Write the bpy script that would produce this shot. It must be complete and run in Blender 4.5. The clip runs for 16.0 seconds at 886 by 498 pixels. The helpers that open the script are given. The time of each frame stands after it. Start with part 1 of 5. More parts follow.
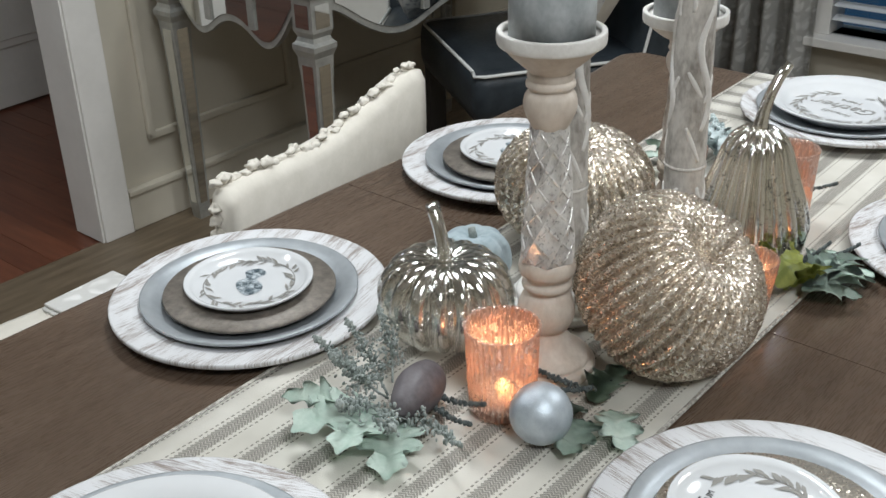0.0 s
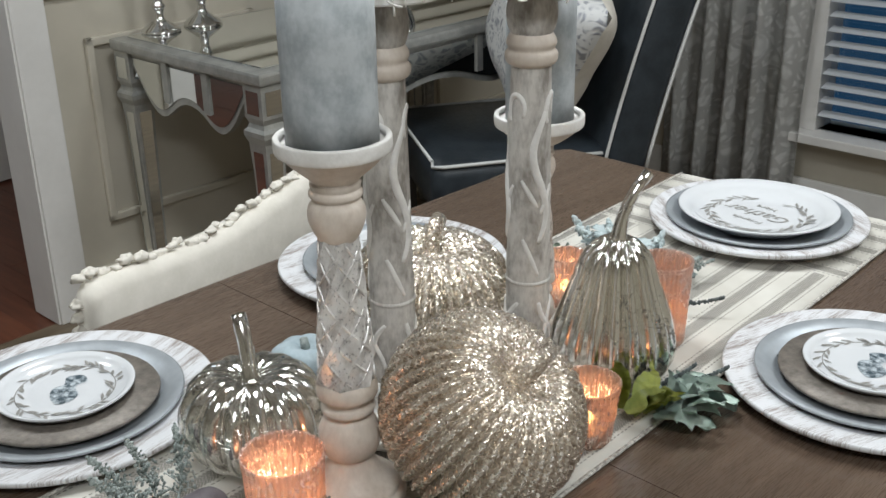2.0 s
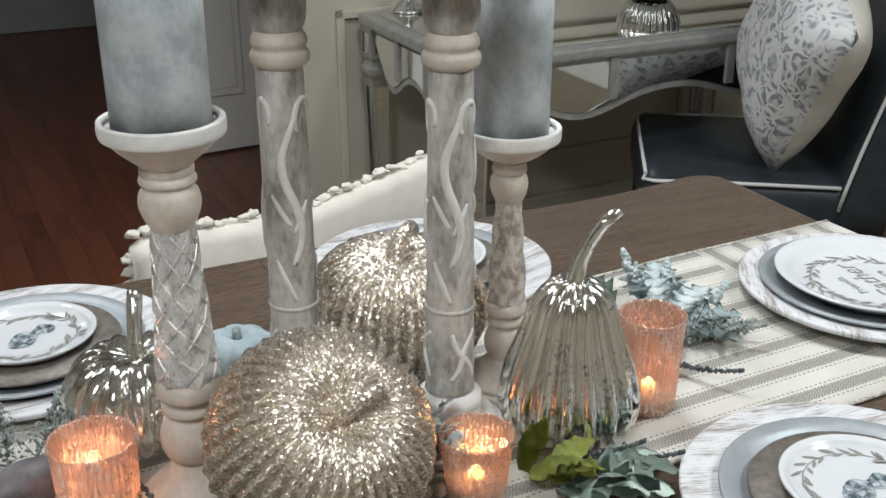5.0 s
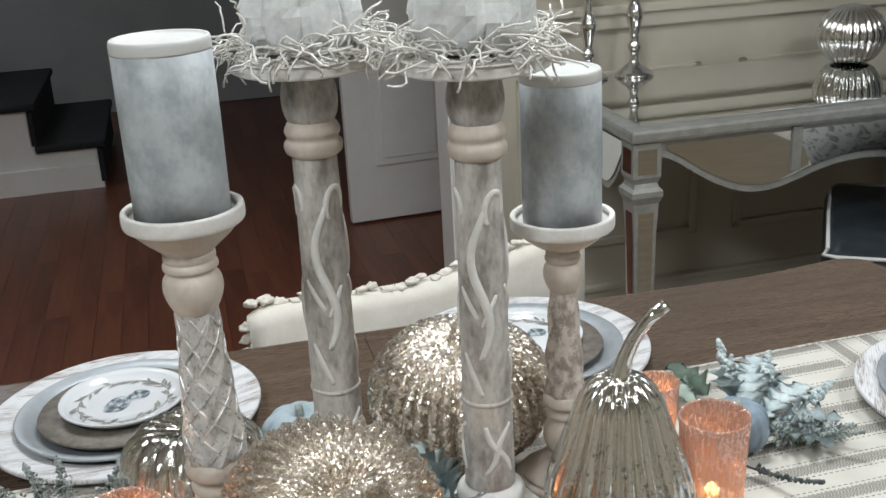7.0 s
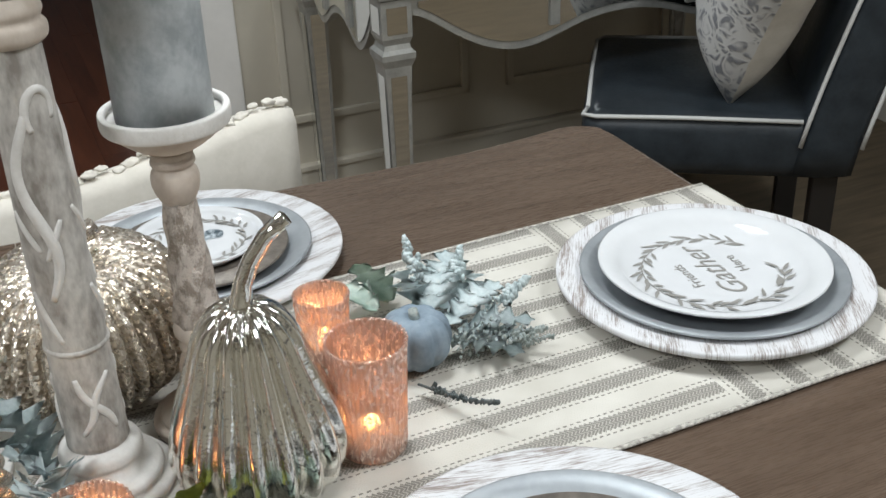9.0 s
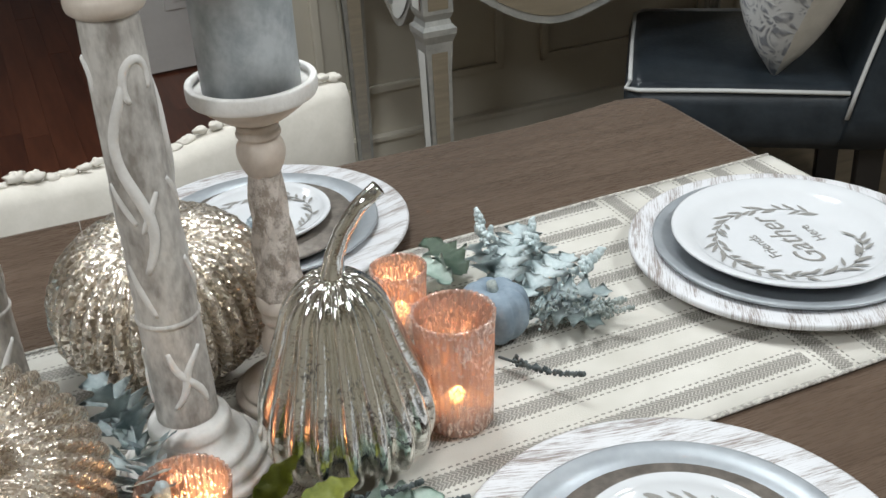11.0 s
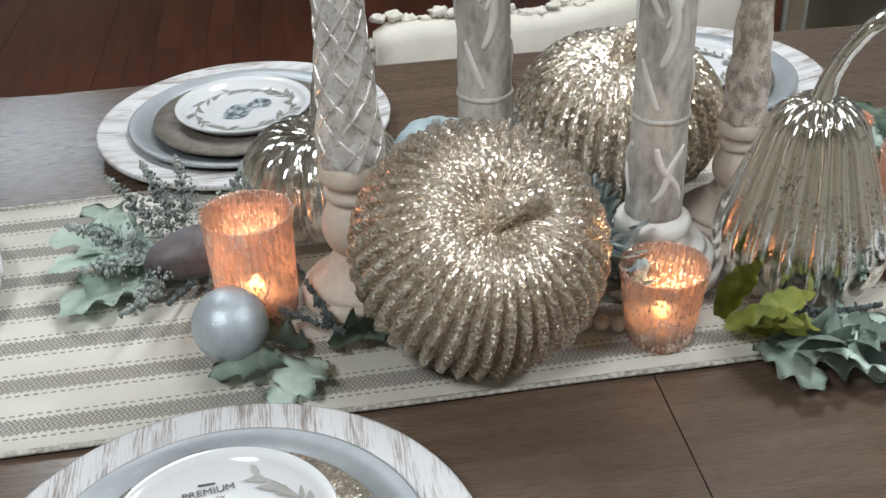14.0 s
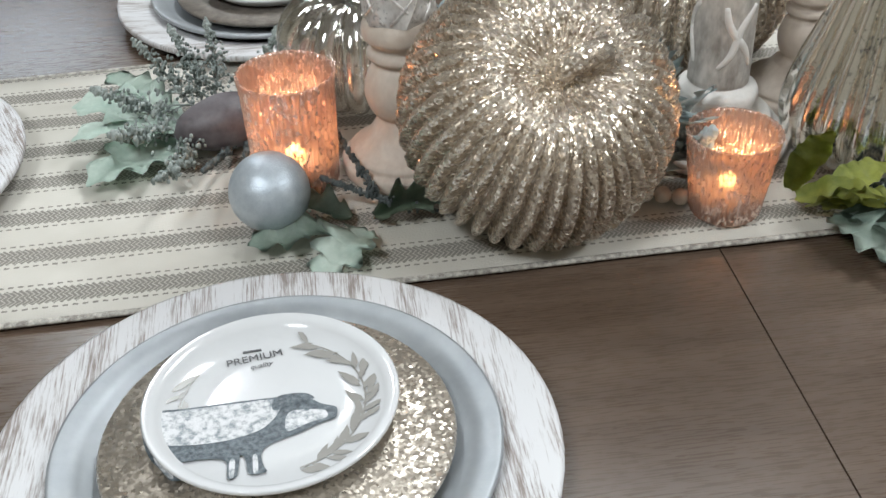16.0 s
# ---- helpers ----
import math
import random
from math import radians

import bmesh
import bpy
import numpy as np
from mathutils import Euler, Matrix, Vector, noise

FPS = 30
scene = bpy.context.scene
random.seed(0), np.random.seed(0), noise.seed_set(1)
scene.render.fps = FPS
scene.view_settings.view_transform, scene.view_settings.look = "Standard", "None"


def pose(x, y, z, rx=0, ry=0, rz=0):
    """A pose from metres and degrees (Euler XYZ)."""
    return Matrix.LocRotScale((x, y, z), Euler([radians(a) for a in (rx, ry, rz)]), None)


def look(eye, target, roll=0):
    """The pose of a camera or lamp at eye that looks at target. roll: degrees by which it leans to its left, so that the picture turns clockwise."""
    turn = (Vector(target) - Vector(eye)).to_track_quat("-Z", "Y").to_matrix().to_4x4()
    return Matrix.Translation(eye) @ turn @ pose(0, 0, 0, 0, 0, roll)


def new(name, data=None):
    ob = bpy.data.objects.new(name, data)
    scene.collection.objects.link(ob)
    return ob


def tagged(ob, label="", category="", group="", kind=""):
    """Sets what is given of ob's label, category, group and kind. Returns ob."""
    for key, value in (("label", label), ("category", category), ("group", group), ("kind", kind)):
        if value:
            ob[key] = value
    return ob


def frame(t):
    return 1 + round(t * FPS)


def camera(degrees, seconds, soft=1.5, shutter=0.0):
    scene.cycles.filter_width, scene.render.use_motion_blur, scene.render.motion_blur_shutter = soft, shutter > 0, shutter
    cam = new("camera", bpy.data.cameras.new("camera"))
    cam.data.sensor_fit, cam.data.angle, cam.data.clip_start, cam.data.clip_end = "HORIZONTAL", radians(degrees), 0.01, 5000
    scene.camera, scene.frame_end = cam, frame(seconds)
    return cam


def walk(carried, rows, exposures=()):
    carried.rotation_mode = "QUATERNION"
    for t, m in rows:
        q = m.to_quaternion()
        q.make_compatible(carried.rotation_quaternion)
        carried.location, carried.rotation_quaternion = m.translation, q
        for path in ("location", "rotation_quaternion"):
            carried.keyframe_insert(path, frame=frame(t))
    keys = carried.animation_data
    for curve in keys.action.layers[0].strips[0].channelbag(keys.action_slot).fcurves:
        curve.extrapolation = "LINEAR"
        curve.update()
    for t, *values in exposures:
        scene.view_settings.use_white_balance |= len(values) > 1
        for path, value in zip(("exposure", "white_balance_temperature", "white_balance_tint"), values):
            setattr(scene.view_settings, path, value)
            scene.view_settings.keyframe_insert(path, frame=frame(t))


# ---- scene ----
cam = camera(44.5, 16.0)
PATH = [
    (0, (-0.823, -0.591, 1.328), (0.417, 0.683, 0.411), -1.7),
    (0.5, (-0.815, -0.633, 1.333), (0.412, 0.717, 0.513), -0.6),
    (1, (-0.781, -0.65, 1.33), (0.441, 0.725, 0.545), -0.2),
    (1.5, (-0.705, -0.658, 1.331), (0.517, 0.724, 0.56), -0.6),
    (2, (-0.625, -0.673, 1.32), (0.613, 0.69, 0.538), -1.0),
    (2.5, (-0.556, -0.734, 1.306), (0.547, 0.749, 0.542), -2.1),
    (3, (-0.499, -0.82, 1.312), (0.403, 0.785, 0.531), -0.8),
    (3.5, (-0.461, -0.856, 1.299), (0.348, 0.776, 0.474), -0.5),
    (4, (-0.399, -0.876, 1.291), (0.337, 0.794, 0.471), -0.7),
    (4.5, (-0.334, -0.862, 1.286), (0.381, 0.823, 0.48), -0.9),
    (5, (-0.258, -0.798, 1.299), (0.433, 0.906, 0.511), 0.1),
    (5.2, (-0.234, -0.778, 1.293), (0.427, 0.95, 0.533), 0.1),
    (7.3, (-0.077, -0.826, 1.315), (0.198, 1.036, 0.638), -3.2),
    (7.5, (-0.061, -0.821, 1.314), (0.273, 1.023, 0.615), -2.5),
    (8, (0.01, -0.779, 1.308), (0.496, 0.988, 0.509), -2.0),
    (8.5, (0.072, -0.726, 1.291), (0.633, 0.974, 0.4), -1.4),
    (8.7, (0.093, -0.709, 1.281), (0.664, 0.973, 0.363), -2.0),
    (11, (0.048, -0.678, 1.269), (0.571, 0.995, 0.306), -3.3),
    (11.5, (-0.006, -0.703, 1.278), (0.313, 1.031, 0.334), -3.6),
    (12, (-0.049, -0.716, 1.277), (0.131, 1.036, 0.331), -3.9),
    (12.5, (-0.088, -0.73, 1.272), (-0.013, 1.025, 0.316), -3.5),
    (13, (-0.103, -0.743, 1.26), (-0.036, 0.997, 0.276), -3.4),
    (13.5, (-0.122, -0.735, 1.245), (-0.033, 0.975, 0.212), -2.5),
    (14, (-0.133, -0.735, 1.228), (-0.061, 0.961, 0.17), -2.4),
    (14.5, (-0.14, -0.728, 1.216), (-0.06, 0.937, 0.11), -2.2),
    (15, (-0.14, -0.724, 1.201), (-0.067, 0.922, 0.067), -2.5),
    (15.5, (-0.15, -0.724, 1.188), (-0.071, 0.911, 0.038), -2.2),
    (16, (-0.165, -0.715, 1.175), (-0.11, 0.899, -0.004), -2.1),
]
walk(cam, [(t, look(eye, target, roll)) for t, eye, target, roll in PATH])

# ---- world and lights ----
world = bpy.data.worlds.new("dusk")
scene.world = world
world.use_nodes = True
sky = world.node_tree.nodes.new("ShaderNodeTexSky")
sky.sky_type, sky.sun_disc, sky.sun_elevation, sky.sun_rotation = "NISHITA", False, radians(2), radians(200)
world.node_tree.links.new(sky.outputs[0], world.node_tree.nodes["Background"].inputs[0])
world.node_tree.nodes["Background"].inputs[1].default_value = 0.06
scene.view_settings.exposure = -0.22


def lamp(name, kind, at, power, colour, size=0.1, target=None):
    data = bpy.data.lights.new(name, kind)
    data.energy, data.color = power, colour
    if kind == "AREA":
        data.shape, data.size = "DISK", size
    else:
        data.shadow_soft_size = size
    ob = new(name, data)
    ob.matrix_basis = look(at, target or (at[0], at[1] + 0.001, 0))
    return ob


# unseen ceiling lights, placed from cast shadows and a highlight on a plate
lamp("ceiling_lamp_light", "AREA", (0.25, 0.45, 2.25), 22, (0.91, 0.965, 1.0), 0.45)
lamp("entry_lamp_light", "AREA", (-0.85, 1.50, 2.42), 17, (0.90, 0.96, 1.0), 0.30)
# two fills added to brighten the near side and the far corner
lamp("room_fill_light", "AREA", (-0.90, -1.30, 2.42), 36, (0.91, 0.965, 1.0), 0.6)
lamp("corner_fill_light", "AREA", (1.45, -0.75, 2.42), 34, (0.91, 0.965, 1.0), 0.5)
# unseen source added over the hall for the table's bluish sheen
lamp("hall_sheen_light", "AREA", (-1.8, 3.75, 2.42), 13, (0.76, 0.88, 1.0), 0.8)


# ---- materials ----
class Net:
    """A node material in the making."""

    def __init__(self, name):
        self.mat = bpy.data.materials.new(name)
        self.mat.use_nodes = True
        self.tree = self.mat.node_tree
        self.bsdf = self.tree.nodes["Principled BSDF"]

    def node(self, kind, **values):
        made = self.tree.nodes.new("ShaderNode" + kind)
        for key, value in values.items():
            if key in made.inputs:
                self.put(made.inputs[key], value)
        return made

    def put(self, socket, value):
        if isinstance(value, bpy.types.NodeSocket):
            self.tree.links.new(value, socket)
        else:
            socket.default_value = value

    def set(self, **values):
        for key, value in values.items():
            self.put(self.bsdf.inputs[key.replace("_", " ")], value)
        return self

    def coords(self, scale=(1, 1, 1), which="Object", turn=0.0):
        co = self.node("TexCoord").outputs[which]
        m = self.node("Mapping", Vector=co)
        m.inputs["Scale"].default_value = scale
        m.inputs["Rotation"].default_value = (0, 0, turn)
        return m.outputs[0]

    def noise(self, co, scale, detail=4, rough=0.55):
        return self.node("TexNoise", Vector=co, Scale=scale, Detail=detail, Roughness=rough).outputs[0]

    def ramp(self, fac, stops):
        r = self.node("ValToRGB", Fac=fac)
        e = r.color_ramp.elements
        while len(e) < len(stops):
            e.new(0.5)
        for el, (at, col) in zip(e, stops):
            el.position = at
            el.color = (*col, 1) if isinstance(col, tuple) else (col, col, col, 1)
        return r.outputs[0]

    def mix(self, fac, a, b):
        m = self.tree.nodes.new("ShaderNodeMix")
        m.data_type = "RGBA"
        for sock, value in ((m.inputs[0], fac), (m.inputs[6], a), (m.inputs[7], b)):
            self.put(sock, (*value, 1) if isinstance(value, tuple) and len(value) == 3 else value)
        return m.outputs[2]

    def math(self, op, a, b=0.0, c=0.0):
        m = self.tree.nodes.new("ShaderNodeMath")
        m.operation = op
        for sock, value in zip(m.inputs, (a, b, c)):
            self.put(sock, value)
        return m.outputs[0]

    def bump(self, height, strength=0.3, distance=0.002):
        self.put(self.bsdf.inputs["Normal"], self.node("Bump", Height=height, Strength=strength, Distance=distance).outputs[0])
        return self


def blotchy(name, a, b, scale=30.0, rough=0.5, metal=0.0, bump=0.2, distance=0.001, stretch=(1, 1, 1), lo=0.35, hi=0.65, fine=6.0):
    """Two tones in soft patches, with a finer grain in the roughness and the relief."""
    n = Net(name)
    co = n.coords(stretch)
    big, small = n.noise(co, scale), n.noise(co, scale * fine, 3)
    col = n.ramp(n.math("ADD", n.math("MULTIPLY", big, 0.72), n.math("MULTIPLY", small, 0.28)), [(lo, a), (hi, b)])
    n.set(Base_Color=col, Metallic=metal, Roughness=n.math("ADD", n.math("MULTIPLY", small, 0.25), rough - 0.12))
    n.bump(small, bump, distance)
    return n.mat


def table_wood():
    n = Net("dark table wood")
    co = n.coords((1.2, 16, 6))
    grain, fine = n.noise(co, 5, 6, 0.6), n.noise(n.coords((6, 90, 20)), 9, 3)
    tone = n.noise(n.coords(), 3.0, 2)
    mixed = n.math("ADD", n.math("MULTIPLY", grain, 0.6), n.math("ADD", n.math("MULTIPLY", fine, 0.2), n.math("MULTIPLY", tone, 0.2)))
    n.set(Base_Color=n.ramp(mixed, [(0.28, (0.066, 0.043, 0.029)), (0.5, (0.100, 0.068, 0.048)), (0.72, (0.140, 0.097, 0.070))]),
          Roughness=n.math("ADD", n.math("MULTIPLY", fine, 0.16), 0.20), Coat_Weight=0.36, Coat_Roughness=0.16)
    n.bump(grain, 0.05, 0.0004)
    return n.mat


def floor_wood():
    n = Net("red brown floorboards")
    co = n.coords((7, 0.9, 1))
    grain, tone = n.noise(co, 6, 6), n.noise(n.coords((9, 0.6, 1)), 1.6, 1)
    rnd = n.node("ObjectInfo").outputs["Random"]
    mixed = n.math("ADD", n.math("MULTIPLY", grain, 0.45), n.math("ADD", n.math("MULTIPLY", tone, 0.40), n.math("MULTIPLY", rnd, 0.15)))
    n.set(Base_Color=n.ramp(mixed, [(0.25, (0.055, 0.017, 0.010)), (0.5, (0.125, 0.040, 0.020)), (0.8, (0.21, 0.072, 0.036))]), Roughness=0.33)
    n.bump(grain, 0.15, 0.001)
    return n.mat


def runner_cloth():
    """Cream cotton with bands of grey herringbone; the bands cross at the ends."""
    n = Net("striped runner cloth")
    xyz = n.node("SeparateXYZ", Vector=n.coords())
    x, y = xyz.outputs[0], xyz.outputs[1]
    ends = n.math("GREATER_THAN", n.math("ABSOLUTE", n.math("ADD", x, -0.005)), 0.512)
    along = n.math("ADD", n.math("MULTIPLY", x, n.math("SUBTRACT", 1.0, ends)), n.math("MULTIPLY", y, ends))
    across = n.math("ADD", n.math("MULTIPLY", y, n.math("SUBTRACT", 1.0, ends)), n.math("MULTIPLY", x, ends))
    u = n.math("PINGPONG", n.math("ADD", across, 5.0005), 0.0225)
    wob = n.math("MULTIPLY", n.math("SUBTRACT", n.noise(n.coords(), 260, 2), 0.5), 0.002)
    u = n.math("ADD", u, wob)
    saw = n.math("PINGPONG", n.math("ADD", along, 5.0), 0.0022)
    band = n.math("LESS_THAN", n.math("ADD", u, n.math("MULTIPLY", saw, 1.1)), 0.0088)
    twill = n.math("PINGPONG", n.math("ADD", n.math("ADD", along, n.math("ABSOLUTE", n.math("SUBTRACT", u, 0.003))), 5.0), 0.0017)
    light = n.math("GREATER_THAN", twill, 0.0011)
    grey = n.math("MULTIPLY", band, n.math("SUBTRACT", 1.0, n.math("MULTIPLY", light, 0.55)))
    dash = n.math("MULTIPLY", n.math("LESS_THAN", n.math("ABSOLUTE", n.math("SUBTRACT", u, 0.0118)), 0.0008), n.math("GREATER_THAN", n.math("PINGPONG", n.math("ADD", along, 5.0), 0.003), 0.0013))
    grey = n.math("MAXIMUM", grey, dash)
    cream = n.ramp(n.noise(n.coords(), 14, 3), [(0.3, (0.50, 0.475, 0.42)), (0.7, (0.61, 0.585, 0.53))])
    n.set(Base_Color=n.mix(grey, cream, (0.225, 0.21, 0.185)), Roughness=0.92)
    weave = n.math("ADD", n.noise(n.coords((1, 1, 1)), 700, 2), n.math("MULTIPLY", grey, 0.6))
    n.bump(weave, 0.5, 0.0012)
    return n.mat


def glitter(name, a, b, scale, rough=0.22, tilt=0.9):
    """A metal skin of small flakes that each face their own way."""
    n = Net(name)
    v = n.node("TexVoronoi", Vector=n.coords(), Scale=scale)
    col = v.outputs["Color"]
    off = n.node("VectorMath", **{})
    off.operation = "SUBTRACT"
    n.put(off.inputs[0], col)
    off.inputs[1].default_value = (0.5, 0.5, 0.5)
    sc = n.node("VectorMath")
    sc.operation = "SCALE"
    n.put(sc.inputs[0], off.outputs[0])
    sc.inputs["Scale"].default_value = tilt
    add = n.node("VectorMath")
    add.operation = "ADD"
    n.put(add.inputs[0], n.node("NewGeometry").outputs["Normal"])
    n.put(add.inputs[1], sc.outputs[0])
    nor = n.node("VectorMath")
    nor.operation = "NORMALIZE"
    n.put(nor.inputs[0], add.outputs[0])
    f = n.node("SeparateXYZ", Vector=col).outputs[0]
    n.set(Base_Color=n.mix(f, a, b), Metallic=0.8, Roughness=n.math("ADD", n.math("MULTIPLY", f, 0.3), rough), Normal=nor.outputs[0])
    return n.mat


def mercury(name, tone, bare=0.15, clear=0.0):
    """Silvered glass with small worn spots that thicken in patches."""
    n = Net(name)
    spots, patch = n.noise(n.coords((1, 1, 0.9)), 330, 2, 0.6), n.noise(n.coords(), 32, 3)
    worn = n.ramp(n.math("ADD", n.math("MULTIPLY", spots, 0.6), n.math("MULTIPLY", patch, 0.4)), [(0.36, 0.0), (0.44, 1.0)])
    col = n.mix(worn, tuple(c * 0.42 for c in tone), tone)
    n.set(Base_Color=col, Metallic=n.math("ADD", n.math("MULTIPLY", worn, bare), 1.0 - bare), Roughness=n.math("SUBTRACT", 0.24, n.math("MULTIPLY", worn, 0.17)))
    n.bump(n.math("ADD", n.noise(n.coords((1, 1, 0.6)), 75, 2), n.math("MULTIPLY", spots, 0.35)), 0.26, 0.0026)
    if clear:
        see = n.node("BsdfTransparent")
        see.inputs[0].default_value = (0.97, 0.95, 0.92, 1)
        both = n.node("MixShader")
        n.put(both.inputs[0], n.math("SUBTRACT", clear + 0.12, n.math("MULTIPLY", worn, 0.2)))
        n.tree.links.new(n.bsdf.outputs[0], both.inputs[1])
        n.tree.links.new(see.outputs[0], both.inputs[2])
        n.tree.links.new(both.outputs[0], n.tree.nodes["Material Output"].inputs[0])
    return n.mat


def copper_glass():
    """Thin glass with a broken copper coat: part reflecting, part letting the flame's light through."""
    n = Net("copper speckled votive glass")
    co = n.coords((1, 1, 0.45))
    fine, patch = n.noise(co, 480, 3, 0.7), n.noise(n.coords(), 60, 3)
    spots = n.ramp(n.math("ADD", n.math("MULTIPLY", fine, 0.7), n.math("MULTIPLY", patch, 0.3)), [(0.45, 0.0), (0.54, 1.0)])
    n.set(Base_Color=n.mix(spots, (0.42, 0.23, 0.15), (0.90, 0.74, 0.66)), Metallic=n.math("ADD", 0.35, n.math("MULTIPLY", spots, 0.4)), Roughness=0.24)
    tr = n.node("BsdfTranslucent")
    n.put(tr.inputs[0], n.mix(spots, (0.93, 0.78, 0.70), (0.72, 0.50, 0.41)))
    clear = n.node("BsdfTransparent")
    clear.inputs[0].default_value = (1.0, 0.83, 0.74, 1)
    inner, outer = n.node("MixShader"), n.node("MixShader")
    inner.inputs[0].default_value = 0.72
    n.tree.links.new(tr.outputs[0], inner.inputs[1])
    n.tree.links.new(clear.outputs[0], inner.inputs[2])
    n.put(outer.inputs[0], n.math("SUBTRACT", 0.70, n.math("MULTIPLY", spots, 0.48)))
    n.tree.links.new(n.bsdf.outputs[0], outer.inputs[1])
    n.tree.links.new(inner.outputs[0], outer.inputs[2])
    n.tree.links.new(outer.outputs[0], n.tree.nodes["Material Output"].inputs[0])
    n.bump(spots, 0.3, 0.0008)
    return n.mat


def charger_wood(name):
    """Whitewashed boards: white paint worn to grey along the grain."""
    n = Net(name)
    fine, broad = n.noise(n.coords((10, 190, 1)), 4, 6, 0.75), n.noise(n.coords((4, 26, 1)), 2.2, 4)
    worn = n.ramp(n.math("ADD", n.math("MULTIPLY", fine, 0.58), n.math("MULTIPLY", broad, 0.42)), [(0.50, 0.0), (0.59, 1.0)])
    n.set(Base_Color=n.mix(worn, (0.63, 0.63, 0.64), (0.25, 0.21, 0.19)), Roughness=0.55)
    n.bump(fine, 0.3, 0.0006)
    return n.mat


def damask(name, a, b, scale, metal=0.0):
    """Cloth with a scrolled woven figure in a second tone."""
    n = Net(name)
    co = n.coords((1, 1, 1))
    warp = n.node("VectorMath")
    warp.operation = "MULTIPLY_ADD"
    n.put(warp.inputs[0], n.node("TexNoise", Vector=co, Scale=scale * 0.6, Detail=1.0).outputs["Color"])
    warp.inputs[1].default_value = (0.08, 0.08, 0.08)
    n.put(warp.inputs[2], co)
    v = n.node("TexVoronoi", Vector=warp.outputs[0], Scale=scale)
    v.feature = "DISTANCE_TO_EDGE"
    w = n.node("TexVoronoi", Vector=warp.outputs[0], Scale=scale * 2.7)
    w.feature = "SMOOTH_F1"
    fig = n.math("MULTIPLY", n.ramp(v.outputs["Distance"], [(0.05, 0.0), (0.12, 1.0)]), n.ramp(w.outputs["Distance"], [(0.3, 1.0), (0.55, 0.0)]))
    n.set(Base_Color=n.mix(fig, a, b), Roughness=0.6, Metallic=n.math("MULTIPLY", fig, metal))
    n.bump(n.math("ADD", fig, n.math("MULTIPLY", n.noise(co, 500, 2), 0.4)), 0.4, 0.002)
    return n.mat


def plain(name, colour, rough=0.5, metal=0.0, **more):
    n = Net(name).set(Roughness=rough, Metallic=metal, **more)
    f = n.noise(n.coords(), 35, 4)
    n.set(Base_Color=n.mix(n.math("MULTIPLY", f, 0.35), colour, tuple(c * 0.72 for c in colour)))
    n.bump(n.noise(n.coords(), 300, 2), 0.08, 0.0006)
    return n.mat


M_TABLE, M_FLOOR, M_RUNNER = table_wood(), floor_wood(), runner_cloth()
M_BRAID = blotchy("twisted braid", (0.24, 0.22, 0.195), (0.58, 0.555, 0.50), 260, 0.9, 0, 0.5, 0.001, (1, 1, 1), 0.4, 0.6)
M_DINING_FLOOR = blotchy("olive brown floor", (0.10, 0.072, 0.045), (0.19, 0.145, 0.095), 5, 0.4, stretch=(1, 8, 1))
M_WALL = blotchy("cream wall paint", (0.50, 0.46, 0.38), (0.55, 0.505, 0.42), 5, 0.6, bump=0.05)
M_WALL_TOP = blotchy("grey wall paint", (0.34, 0.34, 0.33), (0.38, 0.38, 0.37), 5, 0.65, bump=0.05)
M_WHITE = blotchy("white gloss trim paint", (0.70, 0.68, 0.65), (0.76, 0.74, 0.71), 8, 0.35, bump=0.05)
M_CEIL = blotchy("white ceiling paint", (0.74, 0.73, 0.71), (0.79, 0.78, 0.76), 8, 0.8, bump=0.1)
M_CHARGER = charger_wood("whitewashed charger wood")
M_GALV = blotchy("galvanised metal", (0.31, 0.335, 0.355), (0.41, 0.435, 0.455), 22, 0.45, 0.45, 0.1)
M_BROWN_DISC = blotchy("grey brown stoneware", (0.12, 0.105, 0.09), (0.24, 0.21, 0.18), 90, 0.5, 0.3, 0.3)
M_GLITTER_DISC = glitter("hammered champagne metal", (0.66, 0.60, 0.52), (0.38, 0.335, 0.28), 560, 0.25, 0.6)
M_CHINA = plain("white glazed china", (0.65, 0.66, 0.67), 0.12)
M_PRINT = plain("grey brown print", (0.28, 0.27, 0.25), 0.3)
M_PRINT_BLUE = blotchy("slate blue print", (0.05, 0.075, 0.09), (0.50, 0.55, 0.58), 190, 0.3, lo=0.42, hi=0.62)
M_PIG_DARK = blotchy("stippled slate ink", (0.045, 0.06, 0.07), (0.16, 0.19, 0.21), 420, 0.3, lo=0.40, hi=0.62)
M_PIG_LIGHT = blotchy("thinly stippled ink on china", (0.20, 0.23, 0.25), (0.64, 0.65, 0.66), 300, 0.25, lo=0.37, hi=0.55)
M_INK = plain("dark ink", (0.06, 0.06, 0.065), 0.4)
M_GLITTER = glitter("champagne glitter", (1.0, 0.92, 0.81), (0.38, 0.30, 0.22), 520, 0.15, 0.74)
M_GLITTER_COARSE = glitter("coarse champagne glitter", (0.95, 0.88, 0.78), (0.34, 0.28, 0.21), 340, 0.15, 0.80)
M_MERCURY = mercury("silvered pumpkin glass", (0.90, 0.89, 0.85), 0.15, 0.10)
M_LUSTRE = mercury("lightly silvered clear glass", (0.86, 0.86, 0.83), 0.15, 0.34)
M_COPPER = copper_glass()
M_WASH = blotchy("whitewashed carved wood", (0.25, 0.225, 0.20), (0.60, 0.57, 0.53), 42, 0.6, 0, 0.4, 0.0012, (1, 1, 0.45), 0.36, 0.58)
M_VINE = blotchy("raised vine paint", (0.66, 0.635, 0.60), (0.80, 0.78, 0.75), 60, 0.55)
